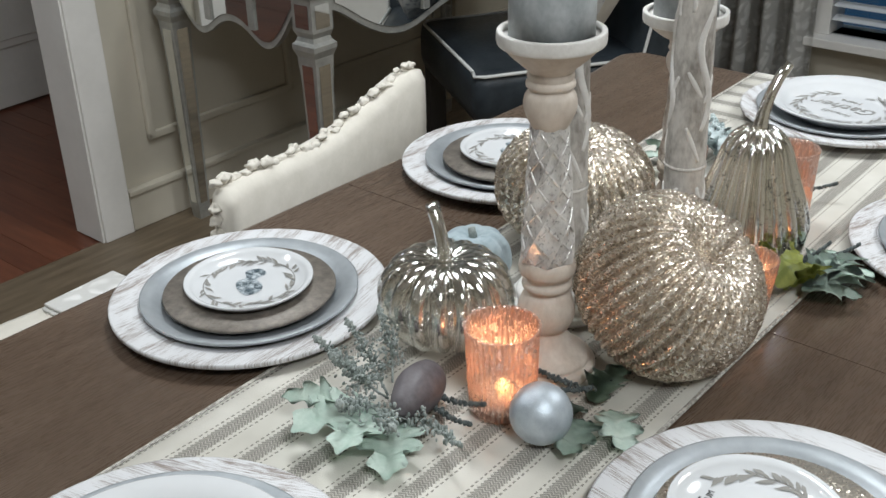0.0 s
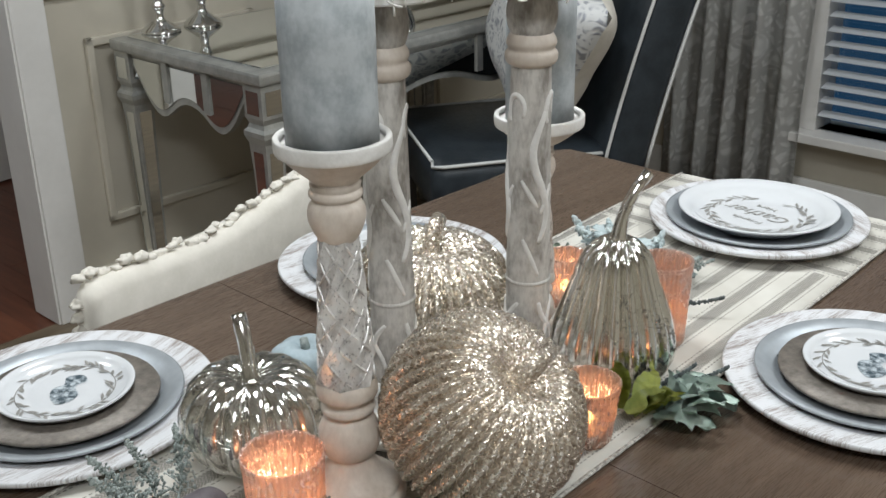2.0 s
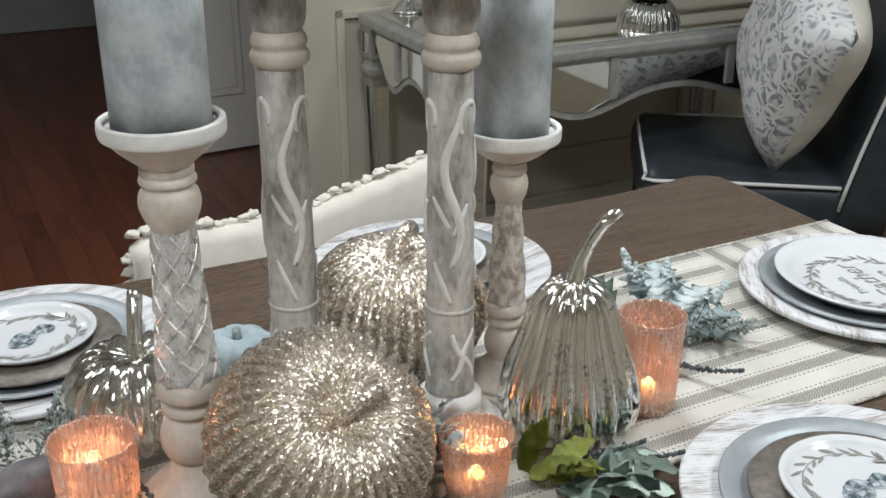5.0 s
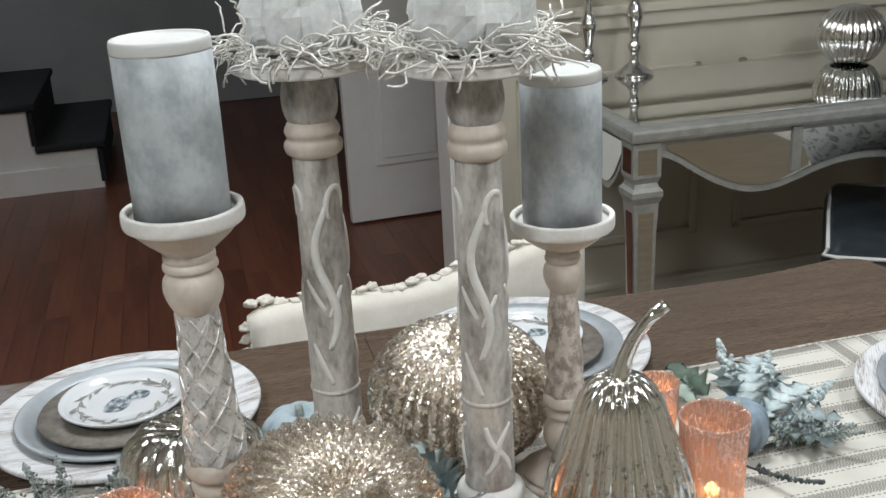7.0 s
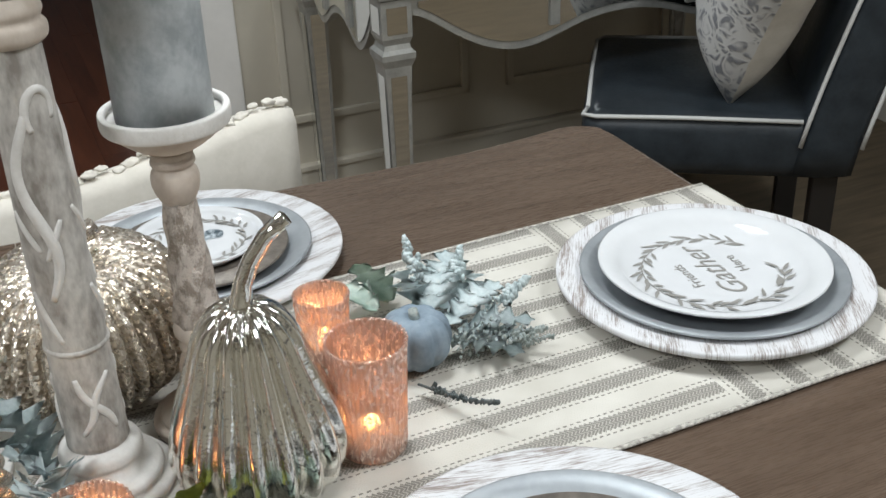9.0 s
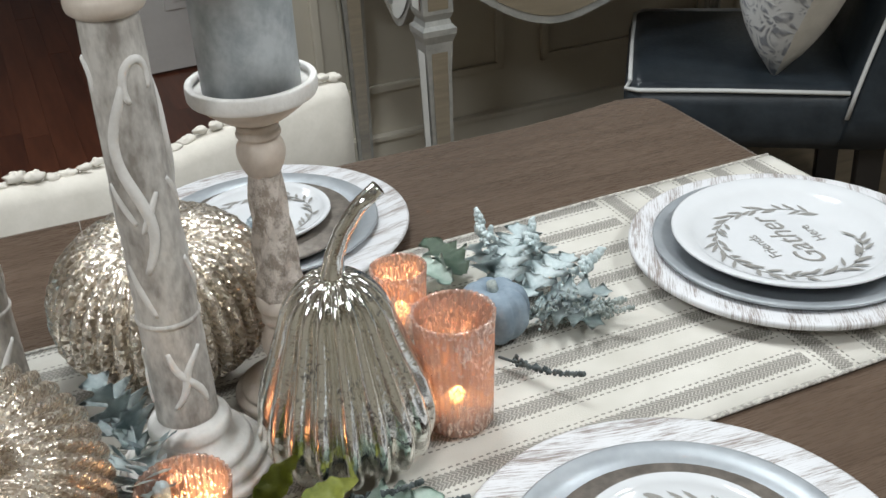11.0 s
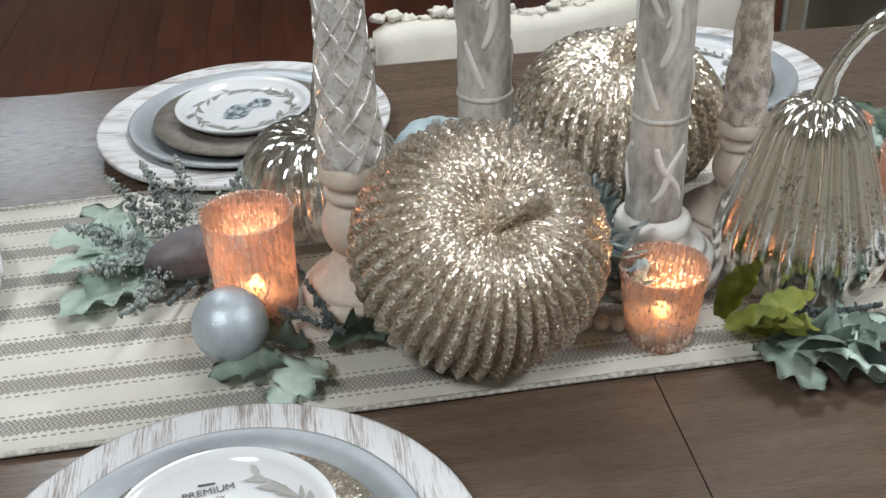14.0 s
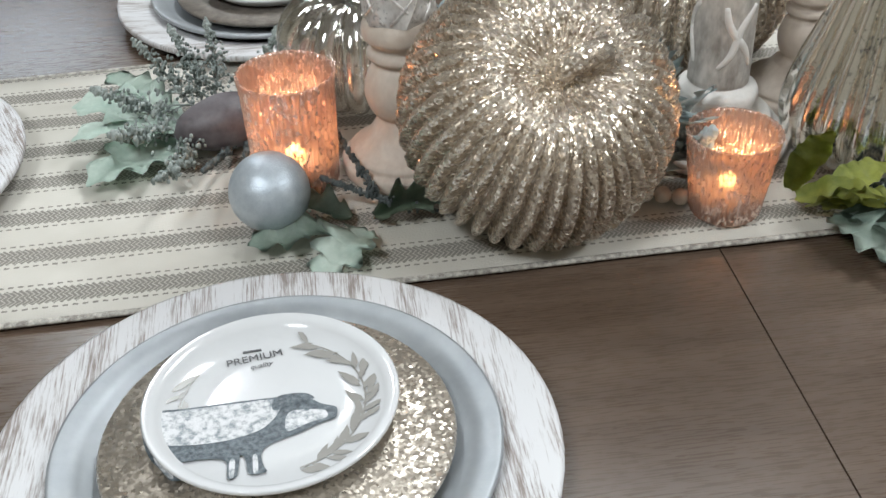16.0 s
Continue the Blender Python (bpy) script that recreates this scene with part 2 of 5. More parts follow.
M_BLUSH = blotchy("blush washed wood", (0.50, 0.42, 0.35), (0.66, 0.585, 0.51), 40, 0.55, 0, 0.25, 0.001, (1, 1, 0.6))
M_TEXT_BAND = blotchy("silver-grey carved band", (0.46, 0.43, 0.405), (0.84, 0.82, 0.80), 60, 0.30, 0.45, 0.35, 0.0012, (1, 1, 0.7), 0.34, 0.60)
M_BLUSH_BAND = blotchy("blush carved band", (0.30, 0.245, 0.20), (0.64, 0.57, 0.51), 130, 0.5, 0, 0.9, 0.0016, (1, 1, 0.8), 0.40, 0.56)
M_CANDLE = blotchy("mottled grey candle wax", (0.32, 0.35, 0.365), (0.49, 0.52, 0.535), 34, 0.45, 0, 0.1, 0.001, (1, 1, 0.8), 0.40, 0.60)
M_CANDLE_TOP = plain("pale candle wax", (0.66, 0.66, 0.64), 0.45)
M_BALL = blotchy("pearly silver paint", (0.46, 0.52, 0.58), (0.58, 0.64, 0.69), 130, 0.40, 0.45, 0.35)
M_LEAF = blotchy("sage leaf", (0.33, 0.45, 0.38), (0.56, 0.65, 0.58), 40, 0.7)
M_LEAF_BLUE = blotchy("frosted blue leaf", (0.30, 0.38, 0.39), (0.56, 0.62, 0.62), 50, 0.75)
M_LEAF_GREEN = blotchy("olive green leaf", (0.16, 0.20, 0.03), (0.40, 0.42, 0.09), 30, 0.45)
M_SPRIG = blotchy("dusty dark sprig", (0.15, 0.18, 0.165), (0.44, 0.48, 0.46), 120, 0.8)
M_SPRIG_DARK = blotchy("near black sprig", (0.03, 0.04, 0.04), (0.14, 0.16, 0.16), 120, 0.8)
M_POD = blotchy("mauve grey pod", (0.075, 0.062, 0.068), (0.16, 0.145, 0.155), 40, 0.5)
M_BLUE_CLOTH = blotchy("dusty blue velvet", (0.27, 0.34, 0.37), (0.40, 0.47, 0.50), 40, 0.8)
M_BLUE_DARK = blotchy("slate blue velvet", (0.15, 0.20, 0.25), (0.27, 0.33, 0.38), 40, 0.8)
M_MOSS = blotchy("bleached moss", (0.68, 0.65, 0.60), (0.85, 0.83, 0.79), 60, 0.85)
M_PLASTER = blotchy("chalky white plaster", (0.56, 0.58, 0.58), (0.78, 0.79, 0.78), 40, 0.7, 0, 0.3, 0.002)
M_CREAM = blotchy("cream linen", (0.60, 0.565, 0.495), (0.68, 0.64, 0.57), 30, 0.9, 0, 0.3, 0.0006)
M_NAVY = blotchy("charcoal navy leather", (0.012, 0.017, 0.022), (0.028, 0.036, 0.044), 20, 0.4, 0, 0.25, 0.0006)
M_PIPING = plain("white piping", (0.62, 0.62, 0.60), 0.6)
M_DARKWOOD = plain("black stained wood", (0.015, 0.013, 0.012), 0.4)
M_MIRROR = Net("mirror").set(Base_Color=(0.83, 0.85, 0.84, 1), Metallic=1.0, Roughness=0.03).mat
M_SILVERWOOD = blotchy("silver leaf wood", (0.36, 0.36, 0.34), (0.50, 0.50, 0.47), 30, 0.35, 0.55, 0.1)
M_CHROME = plain("polished silver", (0.80, 0.80, 0.79), 0.1, 1.0)
M_CURTAIN = damask("silver damask curtain", (0.62, 0.61, 0.585), (0.86, 0.85, 0.83), 16, 0.1)
M_PILLOW = damask("silver flower brocade", (0.66, 0.66, 0.65), (0.36, 0.37, 0.40), 26, 0.45)
M_BLIND = plain("white blind slat", (0.66, 0.68, 0.70), 0.4)
M_CARPET = blotchy("black stair carpet", (0.008, 0.008, 0.009), (0.022, 0.022, 0.023), 60, 0.95)
M_FLAME = Net("candle flame").set(Base_Color=(1, 0.7, 0.35, 1), Emission_Color=(1.0, 0.62, 0.25, 1), Emission_Strength=30.0).mat
M_WAX = plain("white tea light wax", (0.85, 0.82, 0.76), 0.4)
M_NIGHT = Net("blue evening glow").set(Base_Color=(0, 0, 0, 1), Emission_Color=(0.02, 0.075, 0.16, 1), Emission_Strength=0.55, Roughness=1.0).mat
M_GLASS = Net("clear pane").set(Base_Color=(1, 1, 1, 1), Roughness=0.0, Transmission_Weight=1.0, IOR=1.45).mat


# ---- building helpers ----
# the room stands a little turned against the table's axes
ROOM = pose(0.370, 1.972, 0, 0, 0, 4.5) @ pose(-0.543, -2.135, 0)
def mesh_of(name, bm, material, smooth=True):
    bmesh.ops.recalc_face_normals(bm, faces=bm.faces)
    me = bpy.data.meshes.new(name)
    bm.to_mesh(me)
    bm.free()
    if smooth:
        for p in me.polygons:
            p.use_smooth = True
    me.materials.append(material)
    return me


def part(name, bm, material, parent=None, label="", smooth=True, at=None):
    ob = new(name, mesh_of(name, bm, material, smooth))
    if parent is not None:
        ob.parent = parent
    if at is not None:
        ob.matrix_basis = at
    return tagged(ob, label)


def thing(name, at, label, category, group="", kind=""):
    ob = new(name)
    ob.empty_display_size = 0.02
    ob.matrix_basis = at
    return tagged(ob, label, category, group, kind)


def structure(name, bm, material, label="", smooth=False):
    """A fixed piece of the room, drawn in the room's own axes."""
    return tagged(part(name, bm, material, None, label, smooth, ROOM), label, "", "", "structure")


def box(x0, x1, y0, y1, z0, z1, bevel=0.0, bm=None):
    bm = bm or bmesh.new()
    vs = [bm.verts.new((x, y, z)) for x in (x0, x1) for y in (y0, y1) for z in (z0, z1)]
    fs = [bm.faces.new([vs[i] for i in f]) for f in ((0, 1, 3, 2), (4, 6, 7, 5), (0, 4, 5, 1), (2, 3, 7, 6), (0, 2, 6, 4), (1, 5, 7, 3))]
    if bevel:
        edges = list({e for f in fs for e in f.edges})
        bmesh.ops.bevel(bm, geom=edges, offset=bevel, segments=2, affect="EDGES", profile=0.6)
    return bm


def lathe(profile, seg=48, ribs=0, depth=0.0, sharp=1.0, bm=None, wobble=0.0, cap=True):
    """Turns (r, z) pairs about z. ribs: lobes round it, of that depth as a share of r."""
    bm = bm or bmesh.new()
    rings = []
    for r, z in profile:
        ring = []
        for i in range(seg):
            a = 2 * math.pi * i / seg
            k = 1.0
            if ribs:
                k -= depth * (1 - abs(math.sin(ribs * a / 2)) ** sharp)
            if wobble:
                k += wobble * noise.noise((3 * math.cos(a), 3 * math.sin(a), z * 30))
            ring.append(bm.verts.new((r * k * math.cos(a), r * k * math.sin(a), z)))
        rings.append(ring)
    for lo, hi in zip(rings, rings[1:]):
        for i in range(seg):
            bm.faces.new((lo[i], lo[(i + 1) % seg], hi[(i + 1) % seg], hi[i]))
    if cap:
        for ring, r in ((rings[0], profile[0][0]), (rings[-1], profile[-1][0])):
            bm.faces.new(ring)
    return bm


def tube(points, radii, seg=8, bm=None, flat=1.0):
    """A tube along points, closed at both ends; flat squashes it along z."""
    bm = bm or bmesh.new()
    points = [Vector(p) for p in points]
    if not hasattr(radii, "__len__"):
        radii = [radii] * len(points)
    rings = []
    side = None
    for i, (p, r) in enumerate(zip(points, radii)):
        d = (points[min(i + 1, len(points) - 1)] - points[max(i - 1, 0)]).normalized()
        if side is None:
            side = d.orthogonal().normalized()
        side = (side - d * side.dot(d)).normalized()
        up = d.cross(side)
        ring = []
        for k in range(seg):
            a = 2 * math.pi * k / seg
            off = side * math.cos(a) * r + up * math.sin(a) * r
            off.z *= flat
            ring.append(bm.verts.new(p + off))
        rings.append(ring)
    for lo, hi in zip(rings, rings[1:]):
        for k in range(seg):
            bm.faces.new((lo[k], lo[(k + 1) % seg], hi[(k + 1) % seg], hi[k]))
    bm.faces.new(rings[0])
    bm.faces.new(rings[-1])
    return bm


def smooth_profile(pairs, n=6):
    """Rounds a turned profile by running a Catmull-Rom curve through it."""
    out = []
    ext = [pairs[0], *pairs, pairs[-1]]
    for a, b, c, d in zip(ext, ext[1:], ext[2:], ext[3:]):
        for i in range(n):
            t = i / n
            out.append(tuple(0.5 * (2 * b[k] + (c[k] - a[k]) * t + (2 * a[k] - 5 * b[k] + 4 * c[k] - d[k]) * t * t + (3 * b[k] - a[k] - 3 * c[k] + d[k]) * t ** 3) for k in (0, 1)))
    out.append(pairs[-1])
    return out


def ball(r, at=(0, 0, 0), bm=None, u=12, v=8, squash=1.0):
    bm = bm or bmesh.new()
    m = Matrix.Translation(at) @ Matrix.Diagonal((1, 1, squash, 1))
    bmesh.ops.create_uvsphere(bm, u_segments=u, v_segments=v, radius=r, matrix=m)
    return bm


# ---- the room ----
TOP = 0.762  # height of the table top


def wall_with_hole(name, lo, hi, hole, material, label):
    """A wall between two corners with one opening (a0, a1, z0, z1) along its longer side."""
    bm = bmesh.new()
    (x0, y0, z0), (x1, y1, z1) = lo, hi
    a0, a1, b0, b1 = hole
    alongx = x1 - x0 > y1 - y0
    s0, s1 = (x0, x1) if alongx else (y0, y1)
    for p0, p1, q0, q1 in ((s0, a0, z0, z1), (a1, s1, z0, z1), (a0, a1, z0, b0), (a0, a1, b1, z1)):
        if p1 - p0 > 0.002 and q1 - q0 > 0.002:
            box(*((p0, p1, y0, y1) if alongx else (x0, x1, p0, p1)), q0, q1, bm=bm)
    return structure(name, bm, material, label)


structure("floor", box(-3.0, 2.72, -2.7, 2.15, -0.1, 0.0), M_DINING_FLOOR, "olive brown wooden dining room floor")
hall_floor = structure("floor_hall", box(-3.0, 2.72, 2.15, 6.0, -0.1, -0.012), M_FLOOR, "dark red-brown hall floorboards with a satin finish")
structure("ceiling", box(-3.0, 2.72, -2.7, 6.0, 2.45, 2.55), M_CEIL, "plain white ceiling")
wall_with_hole("wall_north", (-3.0, 2.15, 0), (2.6, 2.25, 2.45), (-1.9, 0.555, 0.0, 2.06), M_WALL, "cream panelled wall with a wide cased opening")
wall_with_hole("wall_east", (2.6, -2.7, 0), (2.72, 2.32, 2.45), (-0.295, 1.035, 0.30, 2.10), M_WALL, "cream wall with a tall window")
structure("wall_south", box(-3.0, 2.6, -2.82, -2.7, 0, 2.45), M_WALL, "plain cream wall")
structure("wall_west", box(-3.12, -3.0, -2.82, 6.12, 0, 2.45), M_WALL, "plain cream wall")
structure("wall_hall_north", box(-3.0, 1.30, 6.0, 6.12, 0, 2.45), M_WALL_TOP, "plain grey hall wall")
structure("wall_hall_east", box(1.30, 1.42, 2.32, 6.12, 0, 2.45), M_WALL_TOP, "plain grey hall wall")

# the white casing of the opening
bm = box(0.543, 0.555, 2.135, 2.265, 0, 2.06)
box(0.548, 0.640, 2.126, 2.150, 0, 2.14, 0.004, bm)
box(0.548, 0.640, 2.250, 2.270, 0, 2.14, 0.004, bm)
structure("trim", bm, M_WHITE, "white painted door casing")

# baseboard, chair rail and picture-frame mouldings on the cream wall
bm = box(0.642, 2.598, 2.130, 2.150, 0.0, 0.105, 0.004)
box(0.642, 2.598, 2.122, 2.150, 0.105, 0.120, 0.003, bm)
structure("baseboard", bm, M_WALL, "cream painted baseboard")
bm = box(0.642, 2.598, 2.112, 2.150, 0.900, 0.925, 0.006)
box(0.642, 2.598, 2.128, 2.150, 0.860, 0.900, 0.004, bm)
box(0.642, 2.598, 2.132, 2.150, 0.960, 0.985, 0.004, bm)
structure("trim_chair_rail", bm, M_WALL, "cream moulded chair rail")
structure("trim_upper_wall", box(0.642, 2.598, 2.1465, 2.1500, 0.987, 2.44), M_WALL_TOP, "grey painted upper wall")


def frame_moulding(name, x0, x1, z0, z1):
    bm = bmesh.new()
    for a in ((x0, x1, z1 - 0.022, z1), (x0, x1, z0, z0 + 0.022), (x0, x0 + 0.022, z0, z1), (x1 - 0.022, x1, z0, z1)):
        box(a[0], a[1], 2.134, 2.150, a[2], a[3], 0.004, bm)
    structure(name, bm, M_WALL, "cream picture-frame wall moulding")


for i, (a, b) in enumerate(((0.74, 1.28), (1.40, 1.94), (2.06, 2.52))):
    frame_moulding(f"trim_panel_{i + 1}", a, b, 0.24, 0.745)

bm = box(2.580, 2.598, -2.7, 2.10, 0.0, 0.13, 0.004)
structure("baseboard_east", bm, M_WHITE, "white painted baseboard")

# window: frame, sill, panes, blind and the evening outside
win = thing("window_1", ROOM @ pose(2.6, 0.37, 0.30), "tall white window with a lowered slatted blind at dusk", "window", kind="structure")
bm = box(-0.03, 0.09, -0.665, -0.61, 0, 1.8, 0.003)
box(-0.03, 0.09, 0.61, 0.665, 0, 1.8, 0.003, bm)
box(-0.03, 0.09, -0.61, 0.61, 1.745, 1.8, 0.003, bm)
box(0.02, 0.06, -0.61, 0.61, 0.88, 0.93, 0.003, bm)
part("window_frame", bm, M_WHITE, win, smooth=False)
part("window_sill", box(-0.09, 0.09, -0.70, 0.70, -0.03, 0.0, 0.004), M_WHITE, win, smooth=False)
for z0, z1 in ((0.0, 0.88), (0.93, 1.745)):
    p = part("pane", box(0.038, 0.042, -0.61, 0.61, z0, z1), M_GLASS, win, smooth=False)
    p.visible_shadow = False
blind = thing("window_blind", ROOM @ pose(2.575, 0.37, 0.33), "white horizontal slatted window blind, lowered", "blind")
part("head_rail", box(-0.02, 0.02, -0.60, 0.60, 1.70, 1.74, 0.003), M_BLIND, blind, smooth=False)
slat = mesh_of("slat", box(-0.020, 0.020, -0.60, 0.60, -0.0012, 0.0012), M_BLIND, False)
for i in range(38):
    s = new("slat", slat)
    s.parent = blind
    s.matrix_basis = pose(0, 0, 0.03 + i * 0.0445, 0, -14, 0)
for y in (-0.35, 0.35):
    part("cord", tube([(0, y, 0.02), (0, y, 1.71)], 0.0015, 6), M_BLIND, blind)
structure("backdrop", box(3.4, 3.42, -3.0, 3.5, -0.5, 3.0), M_NIGHT, "deep blue evening outside the window")


def curtain(y0, y1, label):
    bm = bmesh.new()
    n, rows = 90, 12
    grid = []
    for r in range(rows + 1):
        z = 0.02 + (2.25 - 0.02) * r / rows
        row = []
        for i in range(n + 1):
            t = i / n
            y = y0 + (y1 - y0) * t
            x = 2.50 + 0.038 * math.sin(t * 34 + 0.3 * math.sin(z * 2)) * (1 - 0.25 * z / 2.25) + 0.012 * noise.noise((t * 9, z * 1.3, 2))
            row.append(bm.verts.new((x, y + 0.01 * noise.noise((t * 5, z * 2, 7)), z)))
        grid.append(row)
    for a, b in zip(grid, grid[1:]):
        for i in range(n):
            bm.faces.new((a[i], a[i + 1], b[i + 1], b[i]))
    bmesh.ops.solidify(bm, geom=bm.faces[:], thickness=0.003)
    ob = thing("curtain", ROOM, label, "curtain")
    part("drape", bm, M_CURTAIN, ob)
    part("rod", tube([(2.50, y0 - 0.1, 2.28), (2.50, y1 + 0.1, 2.28)], 0.012, 10), M_SILVERWOOD, ob)


curtain(1.00, 1.50, "pleated silver damask curtain hanging beside the window")

# hall: an open panelled door, stairs
door = thing("door_1", ROOM @ pose(0.444, 3.34, 0.0, 0, 0, 4.0), "open white six-panel interior door in the hall", "door", kind="structure")
part("door_leaf", box(0, 0.86, 0, 0.04, 0.005, 2.03, 0.003), M_WHITE, door, smooth=False)
for x0, x1 in ((0.11, 0.38), (0.48, 0.75)):
    for z0, z1 in ((0.22, 0.78), (0.92, 1.48), (1.60, 1.88)):
        bm = box(x0, x1, -0.006, 0.0, z0, z1, 0.004)
        box(x0 + 0.03, x1 - 0.03, -0.009, -0.006, z0 + 0.03, z1 - 0.03, 0.004, bm)
        part("panel", bm, M_WHITE, door, smooth=False)
part("door_handle", lathe(smooth_profile([(0.012, 0), (0.010, 0.03), (0.026, 0.045), (0.024, 0.065), (0.004, 0.07)], 4), 20), M_CHROME, door, at=pose(0.06, 0, 0.95, 90, 0, 0))

stairs = thing("staircase", ROOM @ pose(-0.519, 4.353, -0.012), "white-sided staircase with black carpeted treads", "stairs", kind="structure")
bm = bmesh.new()
outline = [(0, 0), (0, 0.19)]
for i in range(7):
    outline += [(-0.27 * i - 0.0, 0.19 * (i + 1)), (-0.27 * (i + 1), 0.19 * (i + 1))]
outline += [(-1.89, 0)]
front = [bm.verts.new((x, 0, z)) for x, z in outline]
back = [bm.verts.new((x, 0.05, z)) for x, z in outline]
for i in range(len(outline)):
    j = (i + 1) % len(outline)
    if (front[i].co - front[j].co).length > 1e-5:
        bm.faces.new((front[i], front[j], back[j], back[i]))
bmesh.ops.remove_doubles(bm, verts=bm.verts, dist=1e-5)
bmesh.ops.contextual_create(bm, geom=[e for e in bm.edges if all(v.co.y < 0.01 for v in e.verts)])
part("stringer", bm, M_WHITE, stairs, smooth=False)
part("skirting", box(-1.89, 0.0, -0.015, 0.0, 0, 0.12, 0.003), M_WHITE, stairs, smooth=False)
for i in range(7):
    part("tread", box(-0.27 * (i + 1) - 0.0, -0.27 * i + 0.03, -0.03, 0.95, 0.19 * (i + 1) + 0.002, 0.19 * (i + 1) + 0.035, 0.012), M_CARPET, stairs, smooth=False)
    part("riser", box(-0.27 * i - 0.01, -0.27 * i + 0.012, -0.02, 0.95, 0.19 * i + 0.037, 0.19 * (i + 1) + 0.0), M_CARPET, stairs, smooth=False)

# hall floorboards
plank = mesh_of("floorboard", box(-0.0403, 0.0403, -0.601, 0.601, -0.009, 0.0, 0.0006), M_FLOOR, False)
for i in range(44):
    for k in range(4):
        y = 2.76 + k * 1.203 - (0.4 if i % 2 else 0.0) - 0.17 * (i % 3)
        if y - 0.6 < 2.16:
            y = 2.76
        b = new("floorboard", plank)
        b.parent = hall_floor
        b.matrix_basis = pose(-2.15 + i * 0.081, y, -0.0035 - 0.0004 * ((i * 7 + k * 3) % 4))


# ---- the table and what stands on it ----
def far_edge(x):
    """Half width of the softly waved table top at x along it."""
    t = abs(x) / 0.719
    y = 0.446 - 0.008 * t * t + 0.20 * max(0.0, t - 0.70) ** 1.5
    e = max(0.0, abs(x) - 0.659)
    return y - 0.06 + math.sqrt(max(0.0, 0.06 ** 2 - e * e))


table = thing("dining_table", pose(0.020, -0.018, 0, 0, 0, 4.0), "dark brown wooden dining table with a satin top and waved edges", "table")


def table_half(x0, x1):
    bm = bmesh.new()
    n = 90
    xs = [x0 + (x1 - x0) * i / n for i in range(n + 1)]

    def outline(shrink):
        pts = [(x, far_edge(x) - shrink) for x in xs]
        return pts + [(x, -y) for x, y in reversed(pts)]
    rings = []
    for shrink, z in ((0.02, TOP - 0.035), (0.004, TOP - 0.03), (0.0, TOP - 0.018), (0.001, TOP - 0.006), (0.004, TOP - 0.001), (0.008, TOP)):
        rings.append([bm.verts.new((min(max(x, x0), x1 - (0 if x1 < 0.5 else shrink)) if x1 > 0.5 else max(x, x0 + shrink), y, z)) for x, y in outline(shrink)])
    m = len(rings[0])
    for a, b in zip(rings, rings[1:]):
        for i in range(m):
            bm.faces.new((a[i], a[(i + 1) % m], b[(i + 1) % m], b[i]))
    bm.faces.new(rings[0])
    bm.faces.new(rings[-1])
    return bm


part("table_leaf", table_half(0.0005, 0.719), M_TABLE, table, smooth=False)
part("table_leaf", table_half(-0.719, -0.0005), M_TABLE, table, smooth=False)
part("apron", box(-0.62, 0.62, -0.37, 0.37, TOP - 0.12, TOP - 0.036, 0.004), M_TABLE, table, smooth=False)
LEG = smooth_profile([(0.03, 0), (0.04, 0.05), (0.035, 0.12), (0.05, 0.3), (0.045, 0.5), (0.052, 0.6), (0.05, 0.645)], 4)
for x in (-0.58, 0.58):
    for y in (-0.33, 0.33):
        part("leg", lathe(LEG, 20), M_TABLE, table, at=pose(x, y, 0))

# runner, hanging over both ends
bm = bmesh.new()
cols, rows = 170, 14
grid = []
for i in range(cols + 1):
    s = -0.99 + 1.99 * i / cols
    row = []
    for j in range(rows + 1):
        v = j / rows
        x, drop = s, 0.0
        if abs(s - 0.020) > 0.727:
            over = abs(s - 0.020) - 0.727
            drop = min(over, 0.24) - 0.004
            x = 0.020 + math.copysign(0.727 + 0.004 * min(1, over / 0.01), s)
        y = -0.168 + 0.341 * v + 0.014 * v * x - 0.004 * (1 - v) * x + 0.0015 * noise.noise((s * 7, v, 1))
        z = TOP + 0.0035 + 0.0012 * noise.noise((s * 5, v * 3, 4)) - drop
        row.append(bm.verts.new((x, y, z)))
    grid.append(row)
for a, b in zip(grid, grid[1:]):
    for j in range(rows):
        bm.faces.new((a[j], b[j], b[j + 1], a[j + 1]))
edges = [[row[k].co.copy() for row in grid[::2]] for k in (0, rows)]
bmesh.ops.recalc_face_normals(bm, faces=bm.faces)
bmesh.ops.solidify(bm, geom=bm.faces[:], thickness=0.0022)
runner = thing("table_runner", pose(0, 0, 0, 0, 0, 5.6), "cream woven table runner with grey herringbone stripes on the table", "runner")
part("cloth", bm, M_RUNNER, runner)
for pts in edges:
    part("edge_braid", tube(pts, 0.0024, 8, flat=0.7), M_BRAID, runner, "grey and cream twisted edge braid")
CLOTH = TOP + 0.0052


def dish(r, lip, depth, thick, flat):
    """A shallow dish: flat middle of radius flat * r, rim lifted by lip."""
    prof = [(0.0005, thick), (flat * r * 0.6, thick), (flat * r, thick), (flat * r + 0.3 * (1 - flat) * r, thick + lip * 0.55), (r * 0.985, thick + lip), (r, thick + lip - 0.0006), (r, thick + lip - depth * 0.7),
            (r * 0.99, thick + lip - depth), (flat * r + 0.3 * (1 - flat) * r, lip * 0.4), (flat * r, 0.0), (flat * r * 0.6, 0.0), (0.0005, 0.0)]
    return lathe(prof, 72, cap=False)


